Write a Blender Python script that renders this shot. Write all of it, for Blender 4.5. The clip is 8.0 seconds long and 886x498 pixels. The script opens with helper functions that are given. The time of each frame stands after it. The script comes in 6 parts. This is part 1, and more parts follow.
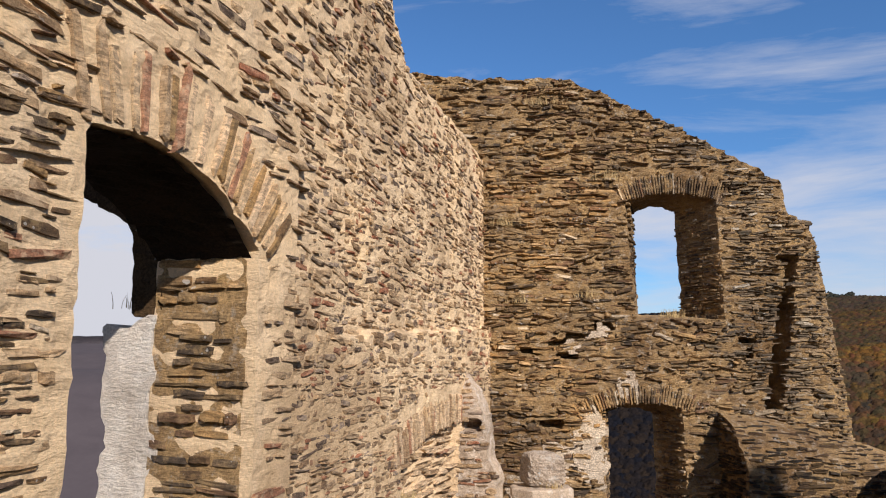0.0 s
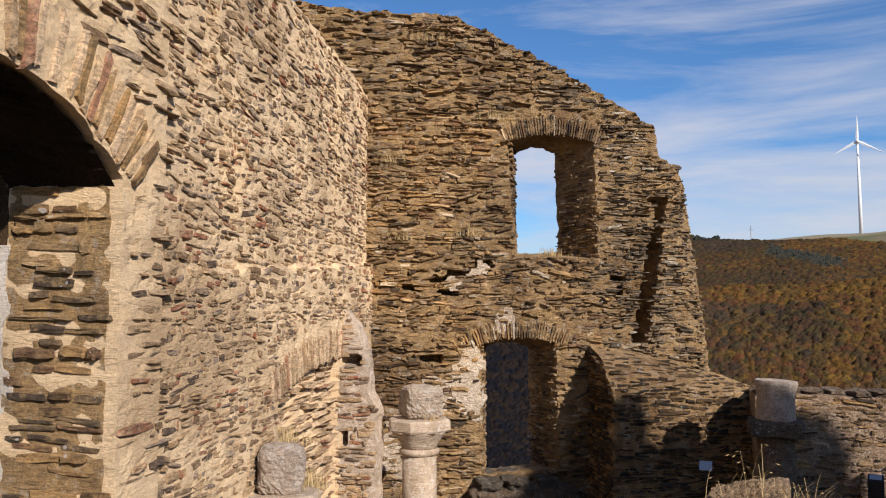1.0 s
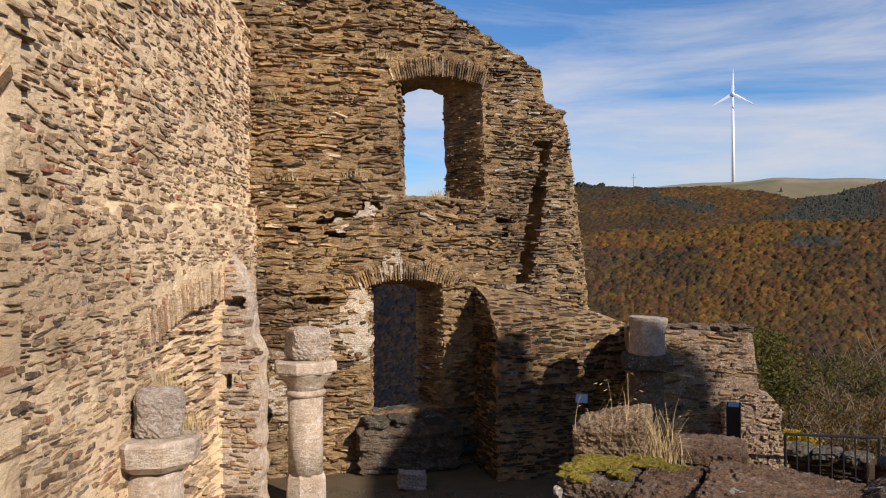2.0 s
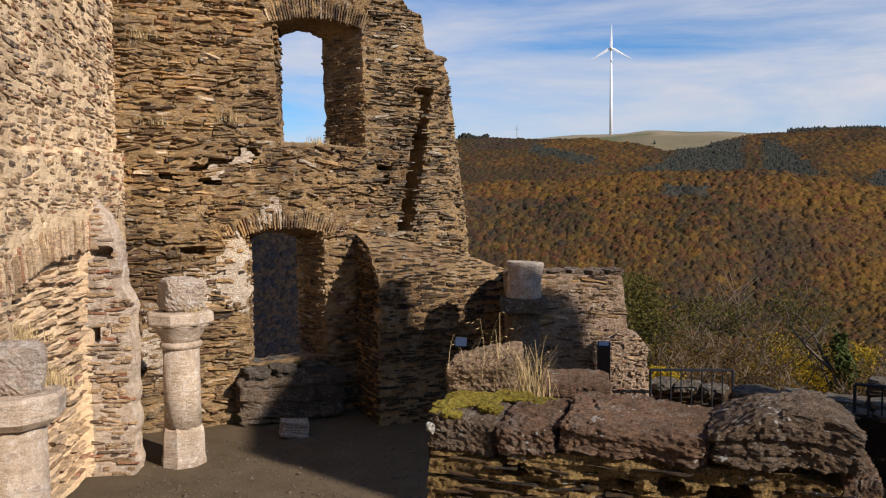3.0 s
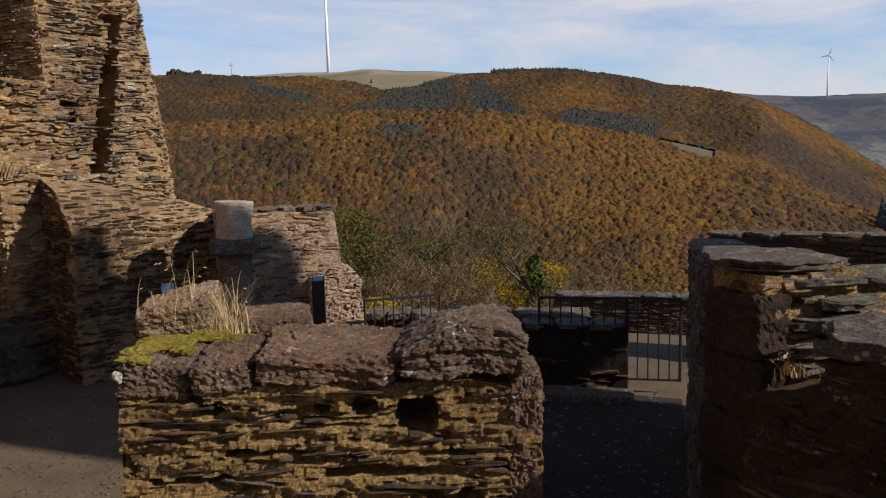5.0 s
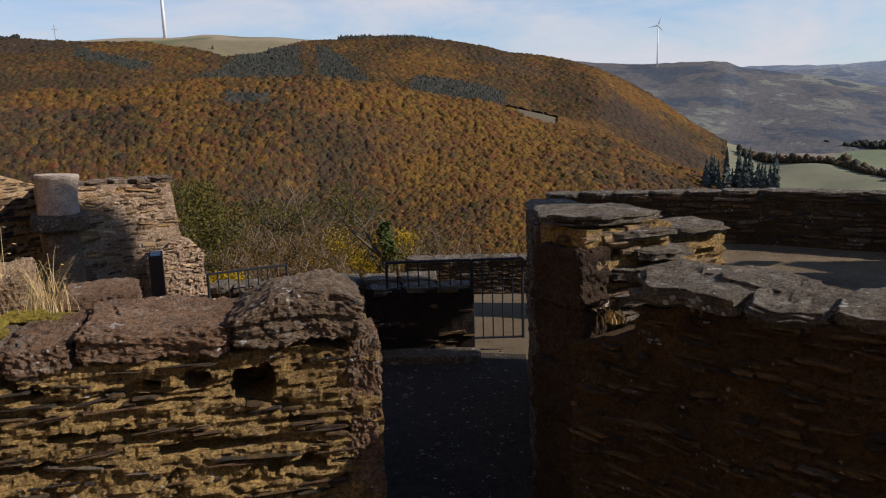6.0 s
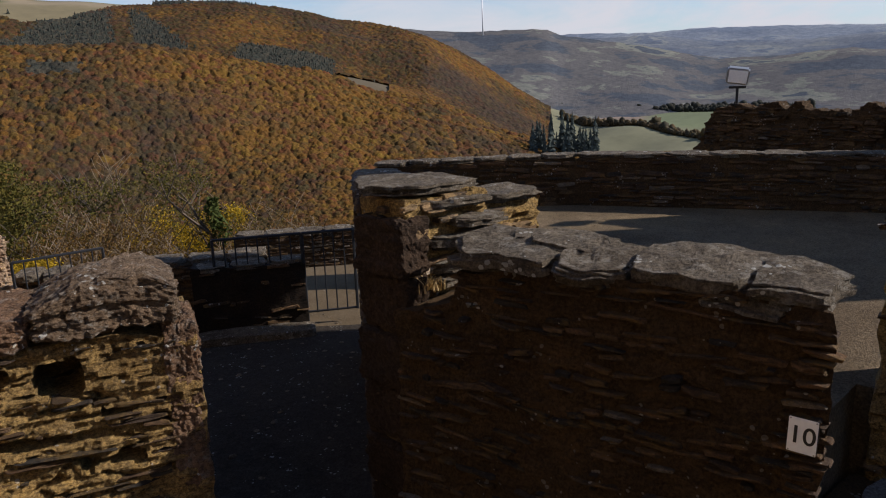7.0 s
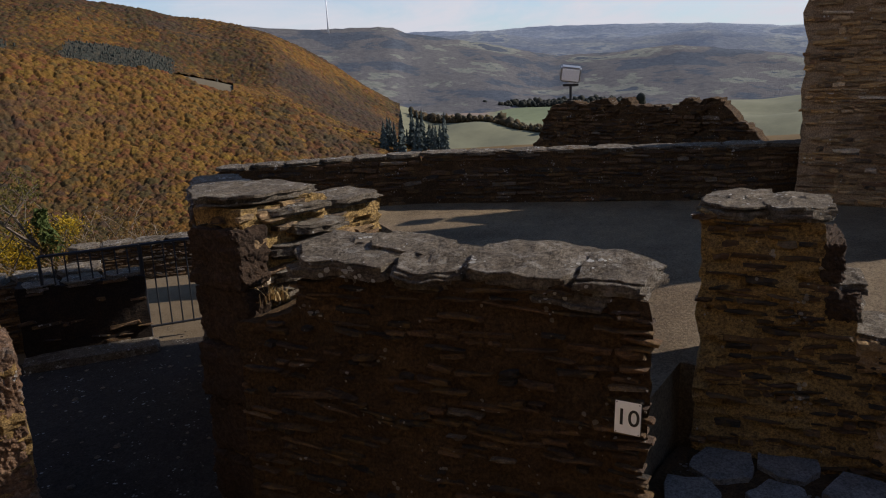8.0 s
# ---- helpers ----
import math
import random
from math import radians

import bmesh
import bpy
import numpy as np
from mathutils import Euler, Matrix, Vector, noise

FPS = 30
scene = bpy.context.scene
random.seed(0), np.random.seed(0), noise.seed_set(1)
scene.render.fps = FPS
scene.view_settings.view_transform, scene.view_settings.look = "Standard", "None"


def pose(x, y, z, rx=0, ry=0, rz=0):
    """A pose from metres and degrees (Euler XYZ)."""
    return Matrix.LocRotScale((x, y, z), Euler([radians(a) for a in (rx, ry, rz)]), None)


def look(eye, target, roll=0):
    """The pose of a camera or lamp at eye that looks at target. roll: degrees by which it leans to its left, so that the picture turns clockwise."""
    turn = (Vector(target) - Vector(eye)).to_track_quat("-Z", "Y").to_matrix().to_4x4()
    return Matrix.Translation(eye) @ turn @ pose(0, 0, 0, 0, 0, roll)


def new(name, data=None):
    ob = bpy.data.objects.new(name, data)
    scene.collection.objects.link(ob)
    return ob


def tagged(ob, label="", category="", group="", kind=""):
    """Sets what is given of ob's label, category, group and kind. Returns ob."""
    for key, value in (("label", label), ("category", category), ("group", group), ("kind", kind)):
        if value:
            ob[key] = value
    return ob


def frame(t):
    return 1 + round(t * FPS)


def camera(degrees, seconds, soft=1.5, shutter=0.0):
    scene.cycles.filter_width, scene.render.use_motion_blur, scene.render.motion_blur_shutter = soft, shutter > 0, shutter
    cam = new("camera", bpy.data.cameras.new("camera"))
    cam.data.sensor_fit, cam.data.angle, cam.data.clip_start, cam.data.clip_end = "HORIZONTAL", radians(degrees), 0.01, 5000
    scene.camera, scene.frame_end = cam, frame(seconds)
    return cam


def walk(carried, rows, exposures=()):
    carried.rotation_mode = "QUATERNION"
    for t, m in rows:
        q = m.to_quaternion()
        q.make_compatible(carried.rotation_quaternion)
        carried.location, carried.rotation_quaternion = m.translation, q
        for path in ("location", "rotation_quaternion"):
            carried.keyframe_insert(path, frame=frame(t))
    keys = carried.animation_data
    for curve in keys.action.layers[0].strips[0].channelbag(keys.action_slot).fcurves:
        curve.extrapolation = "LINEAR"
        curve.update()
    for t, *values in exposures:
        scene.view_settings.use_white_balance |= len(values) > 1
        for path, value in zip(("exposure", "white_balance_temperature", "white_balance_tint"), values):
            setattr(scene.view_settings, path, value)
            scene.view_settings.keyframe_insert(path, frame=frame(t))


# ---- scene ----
cam = camera(58.9, 8.0, 1.1)
PATH = [
    (0, (0.018, -0.012, 3.996), (-0.663, 1.843, 4.304), 0.0),
    (0.5, (0.054, 0.008, 3.977), (-0.494, 1.917, 4.211), -0.0),
    (1, (0.092, 0.031, 3.953), (-0.32, 1.982, 4.108), -0.1),
    (1.5, (0.134, 0.054, 3.924), (-0.142, 2.033, 4.006), -0.2),
    (3, (0.264, 0.096, 3.828), (0.409, 2.088, 3.716), -0.5),
    (3.5, (0.312, 0.102, 3.807), (0.624, 2.07, 3.632), -0.7),
    (4, (0.366, 0.095, 3.804), (0.843, 2.024, 3.581), -0.9),
    (4.5, (0.421, 0.072, 3.798), (1.068, 1.948, 3.549), -1.2),
    (6, (0.585, -0.025, 3.736), (1.703, 1.592, 3.371), -1.9),
    (6.5, (0.64, -0.063, 3.736), (1.917, 1.416, 3.31), -2.1),
    (7, (0.681, -0.093, 3.747), (2.095, 1.246, 3.291), -2.3),
    (7.5, (0.708, -0.129, 3.762), (2.236, 1.073, 3.291), -2.4),
    (8, (0.737, -0.178, 3.79), (2.371, 0.871, 3.314), -2.6),
]
walk(cam, [(t, look(eye, target, roll)) for t, eye, target, roll in PATH],
     [(0, 0.39, 6250, 14), (8, 0.39, 6250, 14)])

# ---- light ----
SUN_TO = Vector((1.0, -0.95, 0.8)).normalized()
world = bpy.data.worlds.new("sky")
scene.world = world
world.use_nodes = True
wt = world.node_tree
wt.nodes.clear()
w_out = wt.nodes.new("ShaderNodeOutputWorld")
w_bg = wt.nodes.new("ShaderNodeBackground")
w_sky = wt.nodes.new("ShaderNodeTexSky")
w_sky.sky_type = "NISHITA"
w_sky.sun_disc = False
w_sky.sun_elevation = math.asin(SUN_TO.z)
w_sky.sun_rotation = math.atan2(SUN_TO.x, SUN_TO.y)
w_sky.altitude = 300
w_sky.air_density, w_sky.dust_density, w_sky.ozone_density = 1.0, 0.25, 2.2
w_co = wt.nodes.new("ShaderNodeTexCoord")
w_map = wt.nodes.new("ShaderNodeMapping")
w_map.inputs["Rotation"].default_value = (0.0, 0.25, 0.5)
w_map.inputs["Scale"].default_value = (1.3, 2.6, 7.5)
w_noise = wt.nodes.new("ShaderNodeTexNoise")
w_noise.inputs["Scale"].default_value = 1.5
w_noise.inputs["Detail"].default_value = 8.0
w_noise.inputs["Roughness"].default_value = 0.62
w_noise.inputs["Distortion"].default_value = 0.5
w_ramp = wt.nodes.new("ShaderNodeValToRGB")
w_ramp.color_ramp.elements[0].position, w_ramp.color_ramp.elements[0].color = 0.50, (0, 0, 0, 1)
w_ramp.color_ramp.elements[1].position, w_ramp.color_ramp.elements[1].color = 0.86, (1, 1, 1, 1)
w_mix = wt.nodes.new("ShaderNodeMix")
w_mix.data_type = "RGBA"
w_mix.inputs[7].default_value = (9.5, 9.6, 10.0, 1)
wt.links.new(w_co.outputs["Generated"], w_map.inputs["Vector"])
wt.links.new(w_map.outputs[0], w_noise.inputs["Vector"])
w_sep = wt.nodes.new("ShaderNodeSeparateXYZ")
w_low = wt.nodes.new("ShaderNodeMapRange")
w_low.inputs["From Min"].default_value, w_low.inputs["From Max"].default_value = 0.02, 0.42
w_low.inputs["To Min"].default_value, w_low.inputs["To Max"].default_value = 0.26, -0.03
w_west = wt.nodes.new("ShaderNodeMapRange")
w_west.inputs["From Min"].default_value, w_west.inputs["From Max"].default_value = -0.75, -0.38
w_west.inputs["To Min"].default_value, w_west.inputs["To Max"].default_value = 0.34, 0.0
w_add = wt.nodes.new("ShaderNodeMath")
w_add.operation = "ADD"
w_east = wt.nodes.new("ShaderNodeMath")
w_east.operation = "MULTIPLY_ADD"
w_east.inputs[1].default_value = 0.07
w_sum = wt.nodes.new("ShaderNodeMath")
w_sum.operation = "ADD"
wt.links.new(w_co.outputs["Generated"], w_sep.inputs[0])
wt.links.new(w_sep.outputs["Z"], w_low.inputs["Value"])
wt.links.new(w_sep.outputs["X"], w_east.inputs[0])
wt.links.new(w_low.outputs[0], w_east.inputs[2])
wt.links.new(w_sep.outputs["X"], w_west.inputs["Value"])
wt.links.new(w_noise.outputs["Fac"], w_add.inputs[0])
wt.links.new(w_west.outputs[0], w_add.inputs[1])
wt.links.new(w_add.outputs[0], w_sum.inputs[0])
wt.links.new(w_east.outputs[0], w_sum.inputs[1])
wt.links.new(w_sum.outputs[0], w_ramp.inputs[0])
wt.links.new(w_ramp.outputs[0], w_mix.inputs[0])
w_tint = wt.nodes.new("ShaderNodeMix")
w_tint.data_type, w_tint.blend_type = "RGBA", "MULTIPLY"
w_tint.inputs[0].default_value = 1.0
w_tint.inputs[7].default_value = (0.90, 1.40, 1.82, 1)
wt.links.new(w_sky.outputs[0], w_tint.inputs[6])
wt.links.new(w_tint.outputs[2], w_mix.inputs[6])
wt.links.new(w_mix.outputs[2], w_bg.inputs[0])
wt.links.new(w_bg.outputs[0], w_out.inputs[0])
w_bg.inputs[1].default_value = 0.053

sun_data = bpy.data.lights.new("sun", "SUN")
sun_data.energy = 5.0
sun_data.angle = radians(0.55)
sun_data.color = (1.0, 0.905, 0.775)
sun = new("sun", sun_data)
sun.matrix_world = look(SUN_TO * 60, (0, 0, 0))


# ---- materials ----
def material(name, rough=0.9, metal=0.0, spec=0.3):
    m = bpy.data.materials.new(name)
    m.use_nodes = True
    b = m.node_tree.nodes["Principled BSDF"]
    b.inputs["Roughness"].default_value = rough
    b.inputs["Metallic"].default_value = metal
    b.inputs["Specular IOR Level"].default_value = spec
    return m, m.node_tree, b


def tex(nt, scale, detail=6.0, rough=0.6, stretch=(1, 1, 1), kind="ShaderNodeTexNoise"):
    co = nt.nodes.new("ShaderNodeNewGeometry")
    mp = nt.nodes.new("ShaderNodeMapping")
    mp.inputs["Scale"].default_value = stretch
    nz = nt.nodes.new(kind)
    nz.inputs["Scale"].default_value = scale
    if kind == "ShaderNodeTexNoise":
        nz.inputs["Detail"].default_value = detail
        nz.inputs["Roughness"].default_value = rough
    nt.links.new(co.outputs["Position"], mp.inputs["Vector"])
    nt.links.new(mp.outputs[0], nz.inputs["Vector"])
    return nz.outputs[0]


def ramp(nt, fac, stops, mode="LINEAR"):
    r = nt.nodes.new("ShaderNodeValToRGB")
    r.color_ramp.interpolation = mode
    els = r.color_ramp.elements
    while len(els) < len(stops):
        els.new(0.5)
    for e, (p, c) in zip(els, stops):
        e.position, e.color = p, (*c, 1) if len(c) == 3 else c
    nt.links.new(fac, r.inputs[0])
    return r.outputs[0]


def mixed(nt, fac, a, b, blend="MIX"):
    x = nt.nodes.new("ShaderNodeMix")
    x.data_type, x.blend_type = "RGBA", blend
    for sock, v in ((0, fac), (6, a), (7, b)):
        if isinstance(v, (int, float)):
            x.inputs[sock].default_value = v
        elif isinstance(v, tuple):
            x.inputs[sock].default_value = (*v, 1)
        else:
            nt.links.new(v, x.inputs[sock])
    return x.outputs[2]


def bumped(nt, b, height, strength=0.5, dist=0.02):
    n = nt.nodes.new("ShaderNodeBump")
    n.inputs["Strength"].default_value = strength
    n.inputs["Distance"].default_value = dist
    nt.links.new(height, n.inputs["Height"])
    nt.links.new(n.outputs[0], b.inputs["Normal"])


def chance(nt, own):
    if own:
        return nt.nodes.new("ShaderNodeObjectInfo").outputs["Random"]
    return nt.nodes.new("ShaderNodeNewGeometry").outputs["Random Per Island"]


def relief(nt, fine=1.0):
    """Height of a broken stone surface at two scales."""
    wide = ramp(nt, tex(nt, 9 * fine, 10, 0.72, (1, 1, 2.6)), [(0.36, (0, 0, 0)), (0.64, (1, 1, 1))])
    grit = ramp(nt, tex(nt, 48 * fine, 7, 0.75, (1, 1, 1.5)), [(0.36, (0, 0, 0)), (0.64, (1, 1, 1))])
    return mixed(nt, 0.3, wide, grit)


def spotted(nt, base, amount, scale=20.0, colour=(0.60, 0.59, 0.55)):
    """Pale round lichen spots of uneven size."""
    far = nt.nodes.new("ShaderNodeTexVoronoi")
    far.inputs["Scale"].default_value = scale
    geo = nt.nodes.new("ShaderNodeNewGeometry")
    nt.links.new(geo.outputs["Position"], far.inputs["Vector"])
    size = ramp(nt, tex(nt, scale * 0.22, 3, 0.6), [(0.52, (0, 0, 0)), (0.75, (0.5, 0.5, 0.5))])
    m = nt.nodes.new("ShaderNodeMath")
    m.operation = "LESS_THAN"
    nt.links.new(far.outputs["Distance"], m.inputs[0])
    nt.links.new(size, m.inputs[1])
    return mixed(nt, mixed(nt, amount, (0, 0, 0), m.outputs[0]), base, colour)


def stone_material(name, stops, own, dust=(0.5, 0.4, 0.27), dust_amount=0.35, lichen=0.12, stained=0.85, fine=1.0):
    """Rubble stone: a colour from each piece's chance, bedding streaks, smeared mortar and pale lichen."""
    m, nt, b = material(name, 0.88, 0.0, 0.25)
    base = ramp(nt, chance(nt, own), stops, "CONSTANT" if len(stops) > 5 else "LINEAR")
    streak = tex(nt, 9.0 * fine, 8, 0.7, (0.7, 0.7, 4.5))
    base = mixed(nt, 0.85, base, ramp(nt, streak, [(0.36, (0.40, 0.38, 0.36)), (0.64, (1.45, 1.38, 1.28))]), "MULTIPLY")
    grain = ramp(nt, tex(nt, 50 * fine, 8, 0.8), [(0.40, (0.5, 0.49, 0.48)), (0.60, (1.4, 1.38, 1.33))])
    base = mixed(nt, 0.75, base, grain, "MULTIPLY")
    d = ramp(nt, tex(nt, 6.5 * fine, 10, 0.74), [(0.50, (0, 0, 0)), (0.60, (1, 1, 1))])
    dm = mixed(nt, dust_amount, (0, 0, 0), d)
    base = mixed(nt, dm, base, mixed(nt, tex(nt, 30, 6, 0.7), dust, tuple(c * 0.6 for c in dust)))
    stain = ramp(nt, tex(nt, 0.55, 7, 0.66, (1, 1, 0.8)), [(0.36, (0.50, 0.45, 0.42)), (0.49, (1.0, 0.98, 0.95)), (0.62, (1.45, 1.27, 1.0))])
    base = mixed(nt, stained, base, stain, "MULTIPLY")
    if lichen:
        base = spotted(nt, base, lichen)
    nt.links.new(base, b.inputs["Base Color"])
    bumped(nt, b, relief(nt, fine), 0.8, 0.03)
    return m


def mortar_material(name, a, c, dark, amount=0.4, scale=3.0, spots=0.0, deep=0.03, grit=0.8, bloom=0.0, pale=(0.50, 0.47, 0.41), blotch=(0.58, 0.54, 0.50)):
    m, nt, b = material(name, 0.95, 0.0, 0.15)
    base = mixed(nt, ramp(nt, tex(nt, scale, 9, 0.68), [(0.35, (0, 0, 0)), (0.66, (1, 1, 1))]), a, c)
    stain = ramp(nt, tex(nt, 0.55, 7, 0.66, (1, 1, 0.8)), [(0.36, blotch), (0.50, (1, 1, 1)), (0.66, (1.14, 1.10, 1.0))])
    base = mixed(nt, 0.8, base, stain, "MULTIPLY")
    st = ramp(nt, tex(nt, scale * 3.1, 9, 0.75, (1, 1, 2.2)), [(0.48, (0, 0, 0)), (0.66, (1, 1, 1))])
    base = mixed(nt, mixed(nt, amount, (0, 0, 0), st), base, dark)
    grain = ramp(nt, tex(nt, 45, 8, 0.8), [(0.40, (0.42, 0.40, 0.38)), (0.60, (1.5, 1.46, 1.38))])
    base = mixed(nt, grit, base, grain, "MULTIPLY")
    if bloom:
        crust = ramp(nt, tex(nt, 7.5, 11, 0.8), [(0.53, (0, 0, 0)), (0.60, (1, 1, 1))])
        base = mixed(nt, mixed(nt, bloom, (0, 0, 0), crust), base, pale)
    if spots:
        base = spotted(nt, base, spots)
    nt.links.new(base, b.inputs["Base Color"])
    bumped(nt, b, relief(nt, 1.3), 0.9, deep * 1.3)
    return m


PALE = [(0.0, (0.40, 0.28, 0.165)), (0.14, (0.25, 0.17, 0.105)), (0.28, (0.50, 0.36, 0.22)), (0.42, (0.33, 0.17, 0.105)),
        (0.50, (0.135, 0.098, 0.076)), (0.62, (0.44, 0.32, 0.20)), (0.76, (0.33, 0.265, 0.215)), (0.88, (0.27, 0.19, 0.12)), (0.95, (0.36, 0.16, 0.095))]
BROWN = [(0.0, (0.235, 0.165, 0.095)), (0.13, (0.125, 0.085, 0.052)), (0.26, (0.33, 0.225, 0.115)), (0.40, (0.175, 0.110, 0.070)),
         (0.52, (0.075, 0.058, 0.045)), (0.64, (0.265, 0.195, 0.115)), (0.78, (0.15, 0.115, 0.08)), (0.88, (0.40, 0.30, 0.19)), (0.96, (0.50, 0.44, 0.36))]
# Dark slate, lowered once more for walls that stand in shade.
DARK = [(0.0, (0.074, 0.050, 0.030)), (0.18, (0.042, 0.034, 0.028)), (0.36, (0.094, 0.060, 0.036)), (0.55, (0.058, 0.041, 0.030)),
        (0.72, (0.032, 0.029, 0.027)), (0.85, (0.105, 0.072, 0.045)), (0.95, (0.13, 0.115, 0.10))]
SLATE = [(0.0, (0.175, 0.135, 0.095)), (0.22, (0.24, 0.185, 0.125)), (0.44, (0.105, 0.085, 0.066)), (0.62, (0.28, 0.215, 0.145)),
         (0.78, (0.16, 0.115, 0.078)), (0.90, (0.34, 0.28, 0.205)), (0.96, (0.46, 0.42, 0.36))]
CREAM = [(0.0, (0.56, 0.42, 0.27)), (0.2, (0.44, 0.32, 0.20)), (0.4, (0.66, 0.50, 0.34)), (0.6, (0.36, 0.25, 0.155)), (0.75, (0.60, 0.46, 0.32)), (0.92, (0.40, 0.22, 0.14))]
KINDS = {}
for key, stops, dust, amount, lichen, stained in (
        ("pale", PALE, (0.74, 0.56, 0.36), 0.6, 0.2, 0.35), ("cream", CREAM, (0.78, 0.60, 0.40), 0.5, 0.2, 0.2), ("brown", BROWN, (0.46, 0.32, 0.16), 0.6, 0.5, 0.9),
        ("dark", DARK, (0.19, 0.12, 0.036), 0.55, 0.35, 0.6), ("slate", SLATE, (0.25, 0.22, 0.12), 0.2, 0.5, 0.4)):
    for own in (False, True):
        KINDS[key, own] = stone_material(key + ("_stone_single" if own else "_stone"), stops, own, dust, amount, lichen, stained)
MORTAR_PALE = mortar_material("cream_mortar", (0.90, 0.69, 0.45), (0.80, 0.59, 0.36), (0.52, 0.35, 0.19), 0.25, 3.0, 0.0, 0.022, 0.25)
MORTAR_BROWN = mortar_material("ochre_mortar", (0.62, 0.415, 0.20), (0.36, 0.235, 0.120), (0.11, 0.078, 0.052), 0.6, 3.0, 0.3, 0.06, 0.6, 0.35, (0.74, 0.68, 0.58), (0.50, 0.44, 0.40))
# Mortar darkened so that shaded walls carry their shade in the colour.
MORTAR_DARK = mortar_material("shade_toned_mortar", (0.115, 0.071, 0.034), (0.068, 0.044, 0.024), (0.024, 0.019, 0.015), 0.5, 3.0, 0.3, 0.05)
MORTAR_MOSS = mortar_material("mossy_ochre_mortar", (0.52, 0.35, 0.130), (0.31, 0.215, 0.100), (0.07, 0.056, 0.042), 0.7, 13.0, 0.5, 0.07, 1.0)
MORTAR_PINK = mortar_material("pinkish_lime_mortar", (0.52, 0.385, 0.275), (0.37, 0.265, 0.185), (0.16, 0.115, 0.08), 0.5, 7.0, 0.6, 0.03)
MORTAR_TAN = mortar_material("tan_mortar", (0.40, 0.29, 0.19), (0.29, 0.205, 0.13), (0.15, 0.105, 0.07), 0.5, 4.0)
BLOCKSTONE = mortar_material("worn_block_stone", (0.60, 0.50, 0.41), (0.42, 0.335, 0.27), (0.22, 0.165, 0.13), 0.5, 4.0, 0.9, 0.03, 0.6, 0.6, (0.74, 0.70, 0.63))
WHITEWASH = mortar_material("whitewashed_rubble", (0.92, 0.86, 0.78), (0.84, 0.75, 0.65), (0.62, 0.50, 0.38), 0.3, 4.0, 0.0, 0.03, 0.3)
# Near-black stone that holds the shade under the arch and by the gate.
SHADE_STONE = mortar_material("shade_black_stone", (0.030, 0.020, 0.013), (0.018, 0.013, 0.010), (0.01, 0.008, 0.007), 0.4)
PLASTER = mortar_material("white_plaster", (0.76, 0.66, 0.54), (0.60, 0.48, 0.36), (0.40, 0.29, 0.19), 0.5, 4.0)
DRESSED = mortar_material("dressed_limestone", (0.62, 0.505, 0.395), (0.44, 0.34, 0.25), (0.22, 0.165, 0.12), 0.6, 3.0, 0.4, 0.014, 0.4, 0.55, (0.78, 0.72, 0.64))
REDSTONE = mortar_material("red_sandstone", (0.36, 0.225, 0.142), (0.215, 0.138, 0.092), (0.07, 0.052, 0.042), 0.65, 5.0, 0.7, 0.09, 0.8, 0.35)
CAPROCK = mortar_material("weathered_capstone", (0.35, 0.255, 0.175), (0.20, 0.148, 0.105), (0.06, 0.048, 0.04), 0.65, 5.5, 0.9, 0.09, 0.8, 0.45)
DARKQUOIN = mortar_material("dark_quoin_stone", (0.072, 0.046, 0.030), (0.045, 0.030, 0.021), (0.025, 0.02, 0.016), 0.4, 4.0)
GREYROCK = mortar_material("grey_slate_slab", (0.235, 0.20, 0.155), (0.125, 0.105, 0.083), (0.045, 0.038, 0.03), 0.6, 6.5, 0.8, 0.07, 0.8, 0.4)
MOSS = mortar_material("yellow_moss", (0.40, 0.32, 0.05), (0.24, 0.20, 0.035), (0.09, 0.075, 0.022), 0.6, 12.0)
LICHEN = mortar_material("white_lichen", (0.70, 0.68, 0.63), (0.60, 0.58, 0.52), (0.4, 0.38, 0.34), 0.3, 20.0)
GRAVEL = mortar_material("trodden_gravel", (0.20, 0.165, 0.125), (0.145, 0.118, 0.09), (0.28, 0.24, 0.19), 0.45, 2.2)
SANDY = mortar_material("sandy_terrace", (0.215, 0.165, 0.105), (0.160, 0.122, 0.078), (0.115, 0.09, 0.06), 0.35, 1.6)
PAVING = mortar_material("slate_paving", (0.25, 0.25, 0.25), (0.17, 0.168, 0.165), (0.08, 0.078, 0.075), 0.35, 3.0)


def plain_material(name, colour, rough=0.5, metal=0.0, grain=0.15, scale=30):
    m, nt, b = material(name, rough, metal, 0.4)
    v = ramp(nt, tex(nt, scale, 6, 0.6), [(0.3, tuple(c * (1 - grain) for c in colour)), (0.7, tuple(min(1, c * (1 + grain)) for c in colour))])
    nt.links.new(v, b.inputs["Base Color"])
    return m


IRON = plain_material("dark_iron", (0.022, 0.024, 0.028), 0.55, 0.4)
BLACK = plain_material("black_steel", (0.008, 0.009, 0.012), 0.35, 0.0)
WHITE = plain_material("white_enamel", (0.78, 0.79, 0.80), 0.4, 0.0, 0.05)
INK = plain_material("black_print", (0.015, 0.015, 0.015), 0.5)
STEEL = plain_material("galvanised_steel", (0.33, 0.34, 0.35), 0.45, 0.7)
# Pale base colour stands in for the sky mirrored in the glass.
LENS = plain_material("floodlight_glass", (0.85, 0.87, 0.9), 0.12, 0.0, 0.05)
STRAW = plain_material("dry_grass", (0.44, 0.32, 0.15), 0.8, 0.0, 0.35, 60)
BARK = plain_material("bark", (0.085, 0.066, 0.048), 0.95, 0.0, 0.4, 14)
